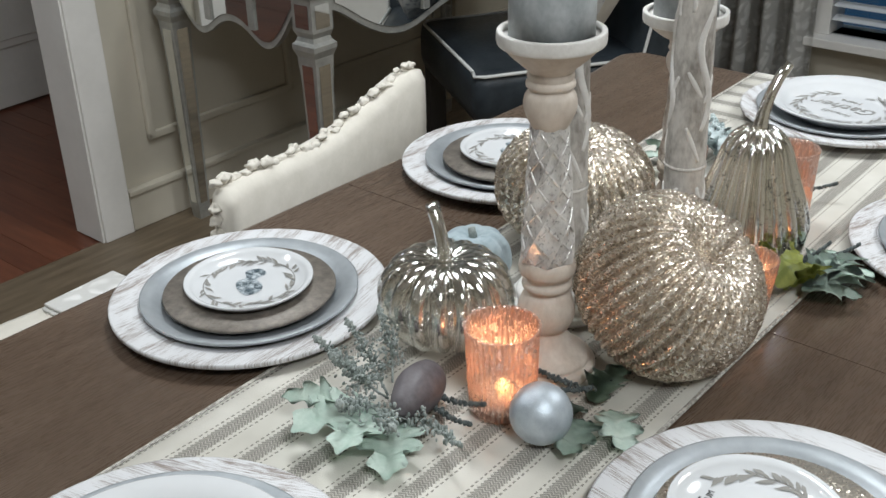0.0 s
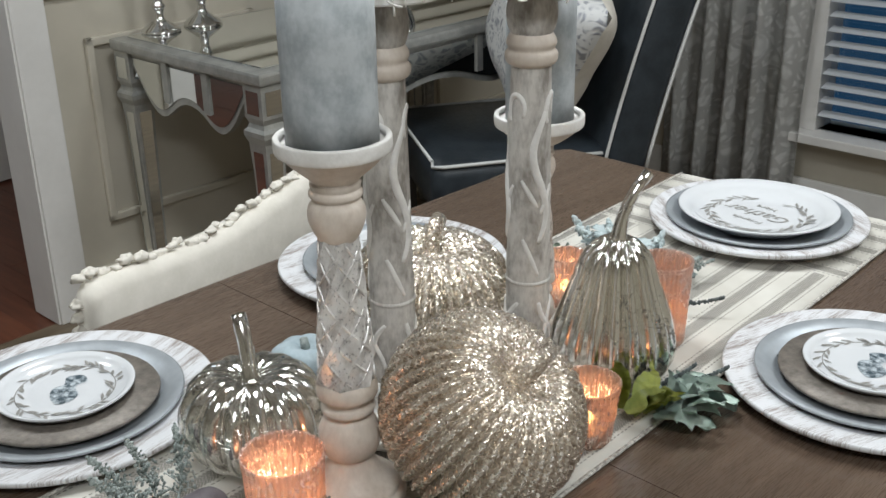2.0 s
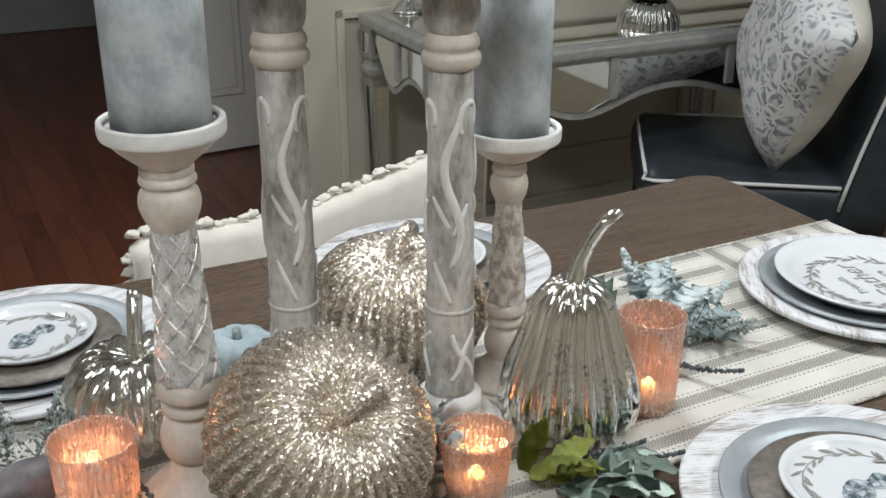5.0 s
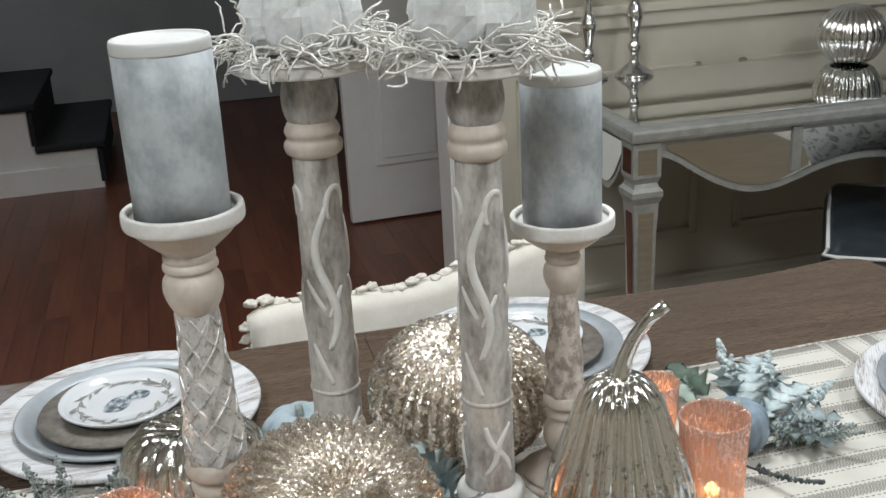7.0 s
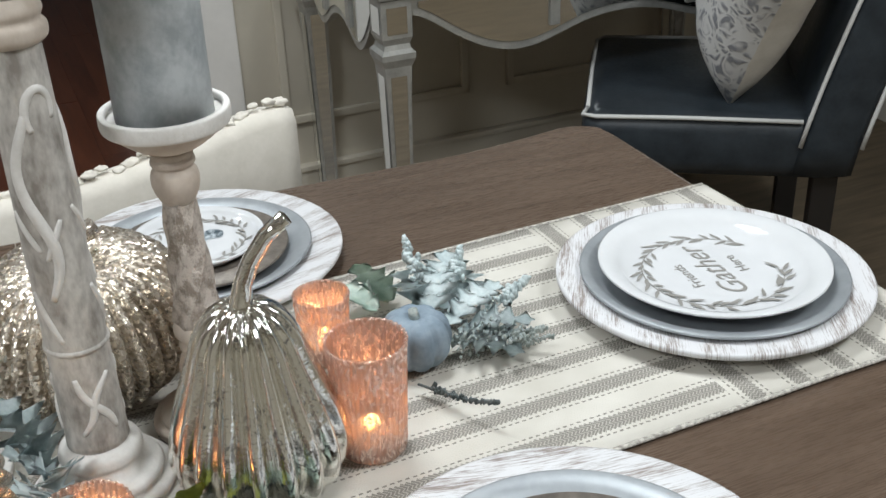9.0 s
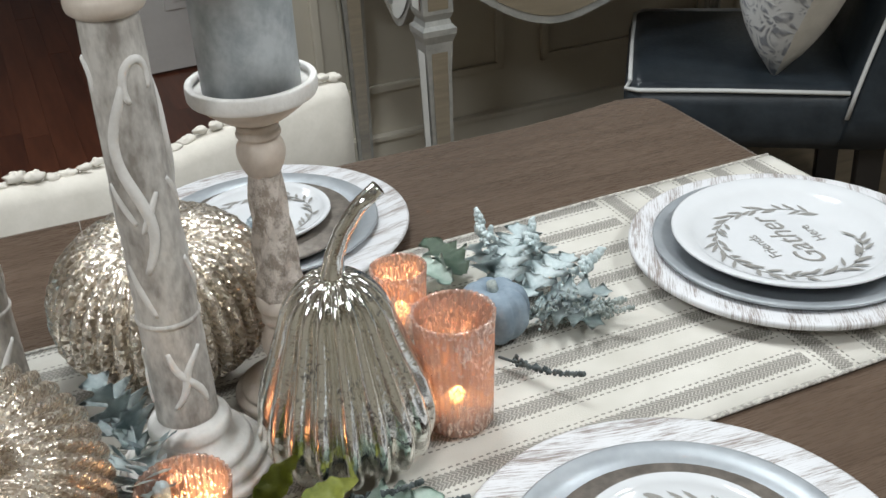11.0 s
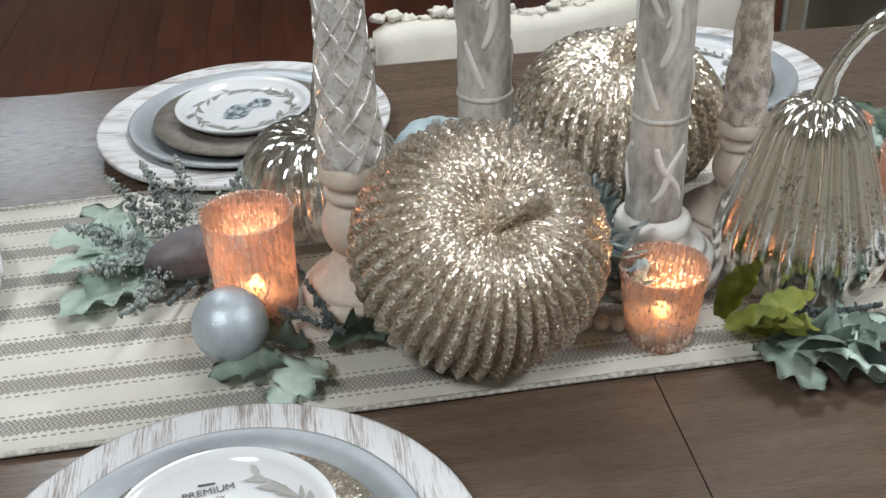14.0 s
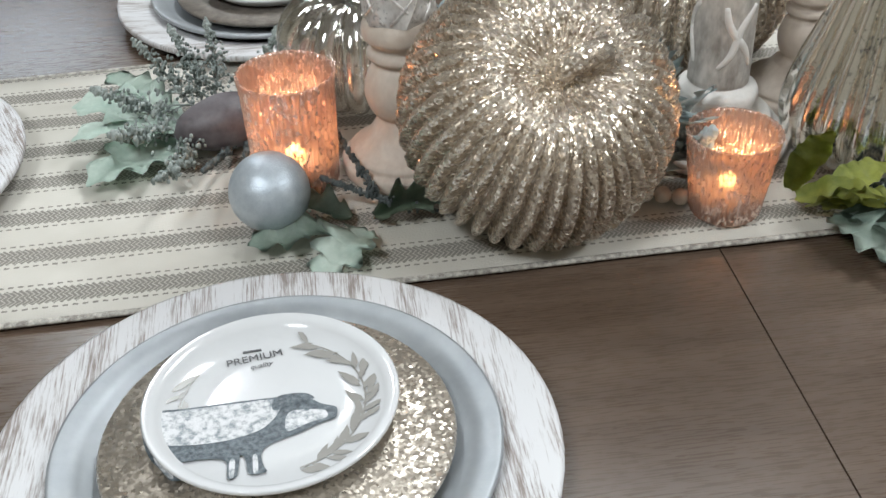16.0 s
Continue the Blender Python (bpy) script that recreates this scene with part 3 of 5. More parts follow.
def leaf_mark(bm, at, angle, length, width, lift):
    """One flat printed leaf."""
    c, s = math.cos(angle), math.sin(angle)
    pts = [(0, 0), (0.35, 0.5), (0.7, 0.38), (1, 0), (0.7, -0.38), (0.35, -0.5)]
    vs = [bm.verts.new((at[0] + c * u * length - s * v * width, at[1] + s * u * length + c * v * width, lift)) for u, v in pts]
    bm.faces.new(vs)


def wreath(r, arc0, arc1, n, size, lift, seed):
    rnd = random.Random(seed)
    bm = bmesh.new()
    for i in range(n):
        a = radians(arc0 + (arc1 - arc0) * (i + rnd.uniform(-0.3, 0.3)) / (n - 1))
        rr = r + rnd.uniform(-0.10, 0.10) * r * 0.3
        side = rnd.choice((-1, 1))
        leaf_mark(bm, (rr * math.cos(a), rr * math.sin(a)), a + math.pi / 2 + side * rnd.uniform(0.35, 0.9), size * rnd.uniform(0.65, 1.1), size * 0.22, lift + 0.00002 * i)
    for i in range(n * 2):
        a, b = (radians(arc0 + (arc1 - arc0) * k / (n * 2)) for k in (i, i + 1.02))
        vs = [bm.verts.new((q * math.cos(p), q * math.sin(p), lift)) for q, p in ((r - 0.0005, a), (r + 0.0005, a), (r + 0.0005, b), (r - 0.0005, b))]
        bm.faces.new(vs)
    return bm


def blob(points, lift, n=40):
    """A closed flat shape drawn smoothly through a few points."""
    bm = bmesh.new()
    k = len(points)
    vs = []
    for i in range(n):
        t = i * k / n
        j, f = int(t), t - int(t)
        a, b, c, d = (points[(j + o) % k] for o in (-1, 0, 1, 2))
        vs.append(bm.verts.new([0.5 * (2 * b[m] + (c[m] - a[m]) * f + (2 * a[m] - 5 * b[m] + 4 * c[m] - d[m]) * f * f + (3 * b[m] - a[m] - 3 * c[m] + d[m]) * f ** 3) for m in (0, 1)] + [lift]))
    bm.faces.new(vs)
    return bm


def lettering(text, size, material, parent, at, label="", shear=0.0):
    cu = bpy.data.curves.new("lettering", "FONT")
    cu.body, cu.size, cu.align_x, cu.align_y, cu.shear, cu.extrude = text, size, "CENTER", "CENTER", shear, 0.00008
    tmp = bpy.data.objects.new("tmp", cu)
    me = bpy.data.meshes.new_from_object(tmp)
    bpy.data.objects.remove(tmp)
    me.materials.append(material)
    ob = new("lettering", me)
    ob.parent = parent
    ob.matrix_basis = at
    return tagged(ob, label)


R_CH, R_GALV, R_DISC, R_SMALL = 0.1435, 0.1125, 0.0895, 0.0665
SETTING = "plates of the place settings"


def stack(x, y, turn, disc, small, base):
    """Charger, galvanised plate, disc and salad plate on top of one another."""
    z = base
    ch = thing("charger_plate", pose(x, y, z, 0, 0, turn * 0.7 + (90 if disc == 2 else 0)), "round whitewashed wooden charger with worn grey grain on the table", "charger", SETTING)
    part("plate_body", dish(R_CH, 0.011, 0.006, 0.006, 0.66), M_CHARGER, ch)
    z += 0.0065
    nudge = 0.003 if disc == 2 else 0.0
    ga = thing("dinner_plate", pose(x + 0.5 * nudge, y + nudge, z, 0, 0, turn), "dull galvanised grey metal plate lying on the charger", "plate", SETTING)
    part("plate_body", dish(R_GALV if disc else 0.1215, 0.0105, 0.004, 0.004, 0.82), M_GALV, ga)
    z += 0.0045
    if disc:
        d = thing("plate_mat", pose(x + 0.5 * nudge, y + 2.2 * nudge, z, 0, 0, turn), "hammered champagne glitter disc under the small plate" if disc == 2 else "flat grey-brown speckled disc under the small plate", "disc", SETTING)
        body = lathe([(0.0005, 0.0), (R_DISC * 0.78, 0.0), (R_DISC * 0.86, 0.005), (R_DISC * 0.985, 0.006), (R_DISC, 0.008), (R_DISC * 0.985, 0.010), (R_DISC * 0.6, 0.010), (0.0005, 0.010)], 72, cap=False)
        part("plate_body", body, M_GLITTER_DISC if disc == 2 else M_BROWN_DISC, d)
        z += 0.0105
    return z + 0.0005 if disc else z


def small_plate(x, y, z, turn, r=R_SMALL):
    p = thing("salad_plate", pose(x, y, z, 0, 0, turn), "small white glazed plate with a leafy wreath and a grey figure", "plate", SETTING)
    part("plate_body", dish(r, 0.0075, 0.003, 0.003, 0.84), M_CHINA, p)
    return p


def turkey_plate(x, y, turn, base, seed):
    z = stack(x, y, turn, 1, True, base)
    p = small_plate(x, y, z, turn)
    part("wreath", wreath(0.047, 10, 400, 52, 0.0150, 0.0034, seed), M_PRINT, p, "grey-brown printed leaf wreath", False)
    part("motif", blob([(-0.0247, -0.0124), (-0.0166, 0.0041), (-0.0041, 0.0124), (0.0062, 0.0083), (0.0186, 0.0166), (0.0289, 0.0062), (0.0227, -0.0062), (0.0083, -0.0041), (0.0000, -0.0166), (-0.0124, -0.0206)], 0.0036), M_PRINT_BLUE, p, "slate blue printed shape", False)


turkey_plate(-0.281, 0.255, 20, TOP + 0.001, 3)
turkey_plate(0.168, 0.294, 15, TOP + 0.001, 4)
turkey_plate(0.320, -0.262, -10, TOP + 0.001, 5)

# near setting with the printed farm motif
z = stack(-0.239, -0.332, 6, 2, True, TOP + 0.001)
p = small_plate(-0.241, -0.311, z, 8, 0.0650)
part("wreath", wreath(0.0475, -78, 62, 44, 0.0155, 0.0034, 8), M_PRINT, p, "grey-brown printed leaf wreath", False)
part("wreath", wreath(0.0475, 140, 182, 10, 0.0140, 0.0034, 9), M_PRINT, p, "grey-brown printed leaf wreath", False)
PIG = [(-0.0645, -0.003), (-0.043, -0.001), (-0.017, 0.001), (0.006, 0.002), (0.017, 0.000), (0.025, -0.006), (0.0320, -0.0095), (0.0330, -0.0140), (0.0315, -0.0185), (0.024, -0.0215), (0.014, -0.0275), (0.005, -0.0315), (-0.002, -0.036), (-0.0040, -0.042),
       (-0.0025, -0.0500), (-0.001, -0.0540), (-0.0090, -0.0545), (-0.0115, -0.0440), (-0.0140, -0.0405), (-0.0145, -0.0500), (-0.0155, -0.0560), (-0.0195, -0.0560), (-0.0205, -0.0450), (-0.027, -0.0415), (-0.041, -0.0420), (-0.0465, -0.0450),
       (-0.0440, -0.0480), (-0.0395, -0.0540), (-0.0460, -0.0545), (-0.0520, -0.0460), (-0.0585, -0.0360), (-0.0635, -0.0200)]
PIG = [(x, y * 0.90 + 0.002) for x, y in PIG]
pig = part("motif", blob(PIG, 0.0042, 150), M_PIG_DARK, p, "slate blue printed farm animal", False, at=pose(0, 0, 0, 0, 0, -6))
for shape in ([(-0.0630, -0.0025), (-0.043, -0.0004), (-0.017, 0.0014), (0.001, 0.002), (0.004, -0.005), (-0.001, -0.0150), (-0.009, -0.0205), (-0.024, -0.0245), (-0.042, -0.0250), (-0.053, -0.0225), (-0.0605, -0.0140)],
              [(0.0090, -0.0080), (0.0240, -0.0078), (0.0280, -0.0105), (0.0270, -0.0140), (0.0190, -0.0165), (0.0080, -0.0210)],
              [(-0.0080, -0.0360), (-0.0060, -0.0360), (-0.0050, -0.0460), (-0.0072, -0.0465)], [(-0.0190, -0.0380), (-0.0165, -0.0380), (-0.0165, -0.0480), (-0.0185, -0.0480)], [(-0.0560, -0.0320), (-0.0500, -0.0340), (-0.0450, -0.0450), (-0.0480, -0.0445)]):
    part("motif_highlight", blob(shape, 0.0044, 60), M_PIG_LIGHT, pig, "pale stippled patch", False)
for shape in ([(0.004, 0.0045), (0.016, 0.0050), (0.0215, 0.0005), (0.0150, -0.0010), (0.0070, -0.0040), (0.0010, -0.0060), (0.0000, -0.0005)], [(0.0165, -0.0065), (0.0190, -0.0060), (0.0185, -0.0080), (0.0165, -0.0080)]):
    part("motif_shade", blob(shape, 0.0046, 30), M_PIG_DARK, pig, "", False)
lettering("PREMIUM", 0.0074, M_INK, p, pose(-0.007, 0.0365, 0.0040, 0, 0, 6), "dark printed word")
lettering("quality", 0.0045, M_INK, p, pose(-0.004, 0.0300, 0.0040, 0, 0, 6), "dark printed word", 0.3)
part("small_print", box(-0.013, -0.003, 0.0420, 0.0434, 0.0036, 0.0040), M_INK, p, smooth=False)

# end settings with the larger lettered plate
for x, y, turn, seed in ((0.604, 0.048, 90, 11), (-0.581, -0.050, -90, 12)):
    z = stack(x, y, turn, 0, False, CLOTH + 0.002)
    p = thing("dinner_plate", pose(x, y, z + 0.001, 0, 0, turn), "white glazed plate lettered inside a leafy wreath, on a grey plate", "plate", SETTING)
    part("plate_body", dish(0.1050, 0.0150, 0.003, 0.0035, 0.74), M_CHINA, p)
    part("wreath", wreath(0.064, -60, 250, 64, 0.017, 0.0040, seed), M_PRINT, p, "grey-brown printed leaf wreath", False)
    lettering("Gather", 0.033, M_PRINT, p, pose(0.0, -0.003, 0.0040), "grey script word", 0.35)
    lettering("Friends", 0.015, M_PRINT, p, pose(0.0, 0.025, 0.0040), "grey word")
    lettering("Here", 0.015, M_PRINT, p, pose(0.004, -0.029, 0.0040), "grey word")


# ---- candle holders ----
HOLDERS = "carved candle holders on the runner"


def pillar_holder(x, y, rim, label, candle_r, candle_top, turn, slim=1.0, b0=0.113, head=0.081):
    """A turned holder with a cup and a carved band, and a pillar candle in it."""
    h = rim - CLOTH
    ob = thing("candle_holder", pose(x, y, CLOTH, 0, 0, turn), label, "candle holder", HOLDERS)
    low = smooth_profile([(0.0450, 0.0), (0.0460, 0.004), (0.0450, 0.009), (0.0405, 0.011), (0.0395, 0.015), (0.0310, 0.021), (0.0240, 0.029), (0.0190, 0.038), (0.0185, 0.042), (0.0225, 0.046), (0.0258, 0.056), (0.0255, 0.066), (0.0215, 0.076), (0.0180, 0.080),
                          (0.0178, 0.083), (0.0222, 0.0855), (0.0222, 0.0895), (0.0192, 0.0920), (0.0196, 0.0960), (0.0246, 0.0995), (0.0256, 0.1045), (0.0246, 0.1095), (0.0226, 0.113)], 4)
    low = [(r, zz * b0 / 0.113) for r, zz in low]
    low = [(r if zz < 0.03 else r * slim, zz) for r, zz in low]
    part("base", lathe(low, 48), M_BLUSH, ob, "blush washed turned foot")
    b1 = h - head
    bm = bmesh.new()
    rings = []
    rnd = random.Random(int(turn))
    n, seg = 10, 12
    for i in range(n + 1):
        ring = []
        for k in range(seg):
            a = 2 * math.pi * (k + 0.5 * (i % 2)) / seg
            r = slim * (0.0234 - 0.0079 * i / n) * (1.0 + (0.085 if (k + i // 2) % 2 else -0.075) + rnd.uniform(-0.02, 0.02))
            ring.append(bm.verts.new((r * math.cos(a), r * math.sin(a), b0 + (b1 - b0) * i / n)))
        rings.append(ring)
    for i, (lo, hi) in enumerate(zip(rings, rings[1:])):
        for k in range(seg):
            if i % 2:
                bm.faces.new((lo[k], lo[(k + 1) % seg], hi[(k + 1) % seg]))
                bm.faces.new((lo[k], hi[(k + 1) % seg], hi[k]))
            else:
                bm.faces.new((lo[k], lo[(k + 1) % seg], hi[k]))
                bm.faces.new((lo[(k + 1) % seg], hi[(k + 1) % seg], hi[k]))
    bm.faces.new(rings[0])
    bm.faces.new(rings[-1])
    part("carved_band", bm, M_TEXT_BAND if slim == 1.0 else M_BLUSH_BAND, ob, "worn silver-grey carved band", False)
    if slim == 1.0:
        bm = bmesh.new()
        for start in range(6):
            for way in (1, -1):
                line = []
                for i in range(25):
                    f = 0.02 + 0.96 * i / 24
                    a = 2 * math.pi * (start / 6 + way * 0.85 * f)
                    r = 0.0234 - 0.0079 * f
                    line.append((r * math.cos(a), r * math.sin(a), b0 + (b1 - b0) * f))
                tube(line, 0.0011, 6, bm)
        part("lattice", bm, M_TEXT_BAND, ob, "pale raised diamond carving")
    k = (head - 0.0125) / 0.0825
    up = [(0.0150, -0.002), (0.0195, 0.008), (0.0225, 0.020), (0.0215, 0.031), (0.0180, 0.0375), (0.0205, 0.041), (0.0205, 0.045), (0.0188, 0.048), (0.0196, 0.0505), (0.0196, 0.054), (0.0186, 0.056), (0.0225, 0.061), (0.0330, 0.072), (0.0395, 0.081), (0.0400, 0.0825)]
    up = [(r * (slim if zz < 0.058 else 1.0), b1 + zz * k) for r, zz in up]
    cup = part("cup", lathe(smooth_profile(up, 4), 56), M_BLUSH, ob, "blush washed turned cup")
    part("rim", lathe(smooth_profile([(0.0400, h - 0.0125), (0.0432, h - 0.0120), (0.0446, h - 0.009), (0.0446, h - 0.002), (0.0436, h), (0.0402, h), (0.0390, h - 0.003), (0.0382, h - 0.006), (0.0005, h - 0.0065)], 3), 56), M_VINE, cup, "pale whitewashed rim")
    ca = thing("pillar_candle", pose(x, y, rim - 0.006), "mottled grey pillar candle, unlit, standing in a turned holder", "candle")
    part("wax", lathe([(0.0005, 0), (candle_r, 0), (candle_r, 0.25 * (candle_top - rim)), (candle_r * 1.005, 0.6 * (candle_top - rim)), (candle_r, candle_top - rim)], 56, wobble=0.006), M_CANDLE, ca)
    t = candle_top - rim
    part("top_wax", lathe(smooth_profile([(candle_r * 1.003, t - 0.006), (candle_r * 1.004, t), (candle_r * 0.98, t + 0.003), (candle_r * 0.93, t + 0.0035), (candle_r * 0.8, t + 0.001), (0.0005, t + 0.0005)], 3), 56), M_CANDLE_TOP, ca, "pale melted top")


pillar_holder(-0.166, -0.048, 1.086, "tall turned candle holder with a carved silver band", 0.0350, 1.211, 10)
pillar_holder(0.139, 0.024, 1.026, "shorter turned candle holder with a carved band behind the gourd", 0.0335, 1.152, 200, 0.76, 0.090, 0.069)


def vine_line(angle0, turns, z0, z1, radius, n=26, wave=0.55, amp=0.25):
    pts = []
    for i in range(n + 1):
        t = i / n
        a = angle0 + turns * t + wave * math.sin(t * math.pi * 2.2)
        r = radius(z0 + (z1 - z0) * t) - 0.0010
        pts.append((r * math.cos(a), r * math.sin(a), z0 + (z1 - z0) * t))
    return pts


def vine_holder(x, y, turn, label):
    """A tall round holder with raised vines, a ring and a flat plate on top."""
    ob = thing("candle_holder", pose(x, y, CLOTH, 0, 0, turn), label, "candle holder", HOLDERS)
    foot = smooth_profile([(0.0520, 0.0), (0.0545, 0.004), (0.0540, 0.009), (0.0475, 0.0105), (0.0490, 0.014), (0.0470, 0.018), (0.0400, 0.0195), (0.0412, 0.023), (0.0390, 0.027), (0.0315, 0.029), (0.0270, 0.036), (0.0290, 0.041), (0.0275, 0.047), (0.0215, 0.051), (0.0210, 0.056)], 4)
    part("base", lathe(foot, 56, ribs=0), M_VINE, ob, "chalky stepped foot")

    def col(z):
        return 0.0212 - 0.0034 * (z - 0.056) / 0.27
    part("column", lathe([(col(z), z) for z in (0.05 + 0.29 * i / 40 for i in range(41))], 48, wobble=0.006), M_WASH, ob, "worn whitewashed column")
    ring = [(col(0.13) - 0.002, 0.1285), (col(0.13) + 0.0010, 0.1300), (col(0.13) + 0.0013, 0.1315), (col(0.13) + 0.0008, 0.1330), (col(0.13) - 0.002, 0.1340)]
    part("ring", lathe(ring, 48), M_WASH, ob)
    collar = smooth_profile([(0.0165, 0.332), (0.0222, 0.336), (0.0230, 0.343), (0.0202, 0.347), (0.0220, 0.352), (0.0206, 0.357), (0.0170, 0.362)], 4)
    part("collar", lathe(collar, 48), M_BLUSH, ob)
    bulb = smooth_profile([(0.0165, 0.358), (0.0205, 0.366), (0.0222, 0.378), (0.0205, 0.390), (0.0180, 0.397), (0.0220, 0.400)], 4)
    part("bulb", lathe(bulb, 48, wobble=0.02), M_WASH, ob)
    part("top_plate", lathe(smooth_profile([(0.024, 0.398), (0.054, 0.401), (0.0565, 0.405), (0.0565, 0.410), (0.054, 0.412), (0.0005, 0.412)], 3), 56), M_VINE, ob)
    lines = []
    for a in (0.2, 2.3, 4.4):
        lines.append((vine_line(a, 0.15, 0.172, 0.296, col, 26, 0.40), 0.0040))
        lines.append((vine_line(a + 0.75, -0.65, 0.226, 0.200, col, 12, 0.0), 0.0026))
        lines.append((vine_line(a - 0.75, 0.75, 0.176, 0.140, col, 12, 0.0), 0.0028))
        lines.append((vine_line(a - 0.85, 0.8, 0.232, 0.206, col, 12, 0.0), 0.0026))
        curl = []
        for i in range(22):
            t = i / 21
            r = 0.016 * (1 - 0.62 * t)
            u, w = 0.8 * r * math.cos(4.4 * t - 0.6), 0.300 - 0.012 * t + r * math.sin(4.4 * t - 0.6) * 1.2
            ang = a + 0.7 + u / 0.019
            curl.append(((col(w) - 0.001) * math.cos(ang), (col(w) - 0.001) * math.sin(ang), w))
        lines.append((curl, 0.0030))
        lines.append((vine_line(a, 1.1, 0.068, 0.112, col, 14, 0.1), 0.0030))
        lines.append((vine_line(a + 1.1, -1.1, 0.068, 0.112, col, 14, 0.1), 0.0030))
    for pts, r in lines:
        n = len(pts)
        part("vine", tube(pts, [r * (0.45 + 0.55 * math.sin(math.pi * (i + 0.6) / (n + 0.2)) ** 0.5) for i in range(n)], 8), M_VINE, ob)
    top = CLOTH + 0.412
    nest(x, y, top)


def nest(x, y, z):
    rnd = random.Random(int(x * 1000) + 77)
    bm = bmesh.new()
    for k in range(220):
        a, r = rnd.uniform(0, 6.283), rnd.uniform(0.040, 0.062)
        p = Vector((r * math.cos(a), r * math.sin(a), rnd.uniform(0.002, 0.020)))
        d = Vector((-math.sin(a), math.cos(a), 0)) * rnd.choice((-1, 1)) + Vector((math.cos(a), math.sin(a), 0)) * rnd.uniform(-0.3, 0.9)
        pts = []
        for i in range(7):
            pts.append(p.copy())
            d = (d + Vector((rnd.uniform(-1, 1), rnd.uniform(-1, 1), rnd.uniform(-0.7, 0.5))) * 0.9).normalized()
            p = p + d * rnd.uniform(0.004, 0.008)
            if math.hypot(p.x, p.y) < 0.056:
                p.z = max(p.z, 0.0015)
        tube(pts, 0.0009, 4, bm)
    tagged(part("moss_nest", bm, M_MOSS, at=pose(x, y, z)), "nest of pale bleached moss strands on a candle holder", "moss", kind="stuff")
    prof = smooth_profile([(0.004, 0.002), (0.030, 0.002), (0.044, 0.014), (0.048, 0.032), (0.042, 0.052), (0.026, 0.063), (0.010, 0.060), (0.003, 0.058)], 3)
    pk = thing("pumpkin", pose(x, y, z + 0.001, 0, 0, 40 * x), "small chalky white carved pumpkin sitting in a moss nest", "pumpkin")
    bm = lathe(prof, 40, ribs=8, depth=0.14, sharp=0.8)
    for v in bm.verts:
        k = 1 + 0.10 * noise.noise((v.co.x * 70, v.co.y * 70, v.co.z * 70 + x * 50))
        v.co.x, v.co.y = v.co.x * k, v.co.y * k
    part("body", bm, M_PLASTER, pk, smooth=False)
    part("stem", tube([(0, 0, 0.056), (0.002, 0, 0.072), (0.008, 0, 0.082)], [0.006, 0.004, 0.0045], 8), M_PLASTER, pk)


vine_holder(-0.065, 0.013, -108, "tall whitewashed candle holder carved with raised vines")
vine_holder(0.055, -0.042, -122, "tall whitewashed candle holder carved with raised vines and curls")


# ---- pumpkins, gourd, ball ----
def pumpkin(at, r, h, ribs, depth, material, stem_mat, stem, label, seg_per=8, dent=0.25, rough_skin=0.0, sharp=0.7):
    ob = thing("pumpkin", at, label, "pumpkin")
    prof = []
    n = 30
    for i in range(n + 1):
        t = math.pi * i / n
        rr = r * math.sin(t) ** 0.75 if 0 < i < n else 0.0
        zz = -math.cos(t) * h / 2
        zz -= math.copysign(1, zz) * dent * h * math.exp(-(rr / (0.36 * r)) ** 2) * (1 if zz > 0 else 0.6)
        prof.append((max(rr, 0.0006), zz + h / 2))
    bm = lathe(prof, ribs * seg_per, ribs, depth, sharp)
    if rough_skin:
        for v in bm.verts:
            d = Vector((v.co.x, v.co.y, v.co.z - h / 2)).normalized()
            v.co += d * rough_skin * noise.noise(v.co * 420)
    part("body", bm, material, ob)
    z0 = h * (1 - dent) - 0.002
    pts, rad = [], []
    for dx, dz, w in stem:
        pts.append((dx, 0, z0 + dz))
        rad.append(w)
    part("stem", tube(pts, rad, 10), stem_mat, ob)
    return ob


STUB = [(0, -0.004, 0.013), (0.000, 0.006, 0.0095), (0.003, 0.016, 0.0085), (0.013, 0.024, 0.0080), (0.026, 0.026, 0.0085)]
tilt = Matrix.Translation((-0.083, -0.122, CLOTH + 0.0775)) @ pose(0, 0, 0, 38, 10, 0) @ Matrix.Translation((0, 0, -0.074)) @ pose(0, 0, 0, 0, 0, 20)
pumpkin(tilt, 0.0885, 0.148, 42, 0.17, M_GLITTER, M_GLITTER, STUB, "large champagne glitter pumpkin lying tilted on the runner", 8, 0.16, 0.0016)
pumpkin(pose(0.058, 0.105, CLOTH + 0.002, 4, -4, 30), 0.090, 0.128, 40, 0.17, M_GLITTER_COARSE, M_GLITTER, STUB, "champagne glitter pumpkin standing between the candle holders", 8, 0.10, 0.0016)
GLASS_STEM = [(0, -0.004, 0.013), (0, 0.004, 0.0085), (-0.003, 0.016, 0.0070), (-0.009, 0.031, 0.0066), (-0.018, 0.045, 0.0070), (-0.024, 0.052, 0.0068)]
pumpkin(pose(-0.195, 0.052, CLOTH, 0, 0, -107), 0.0665, 0.096, 16, 0.19, M_LUSTRE, M_LUSTRE, GLASS_STEM, "ribbed mercury glass pumpkin with a curved stem", 14, 0.12)

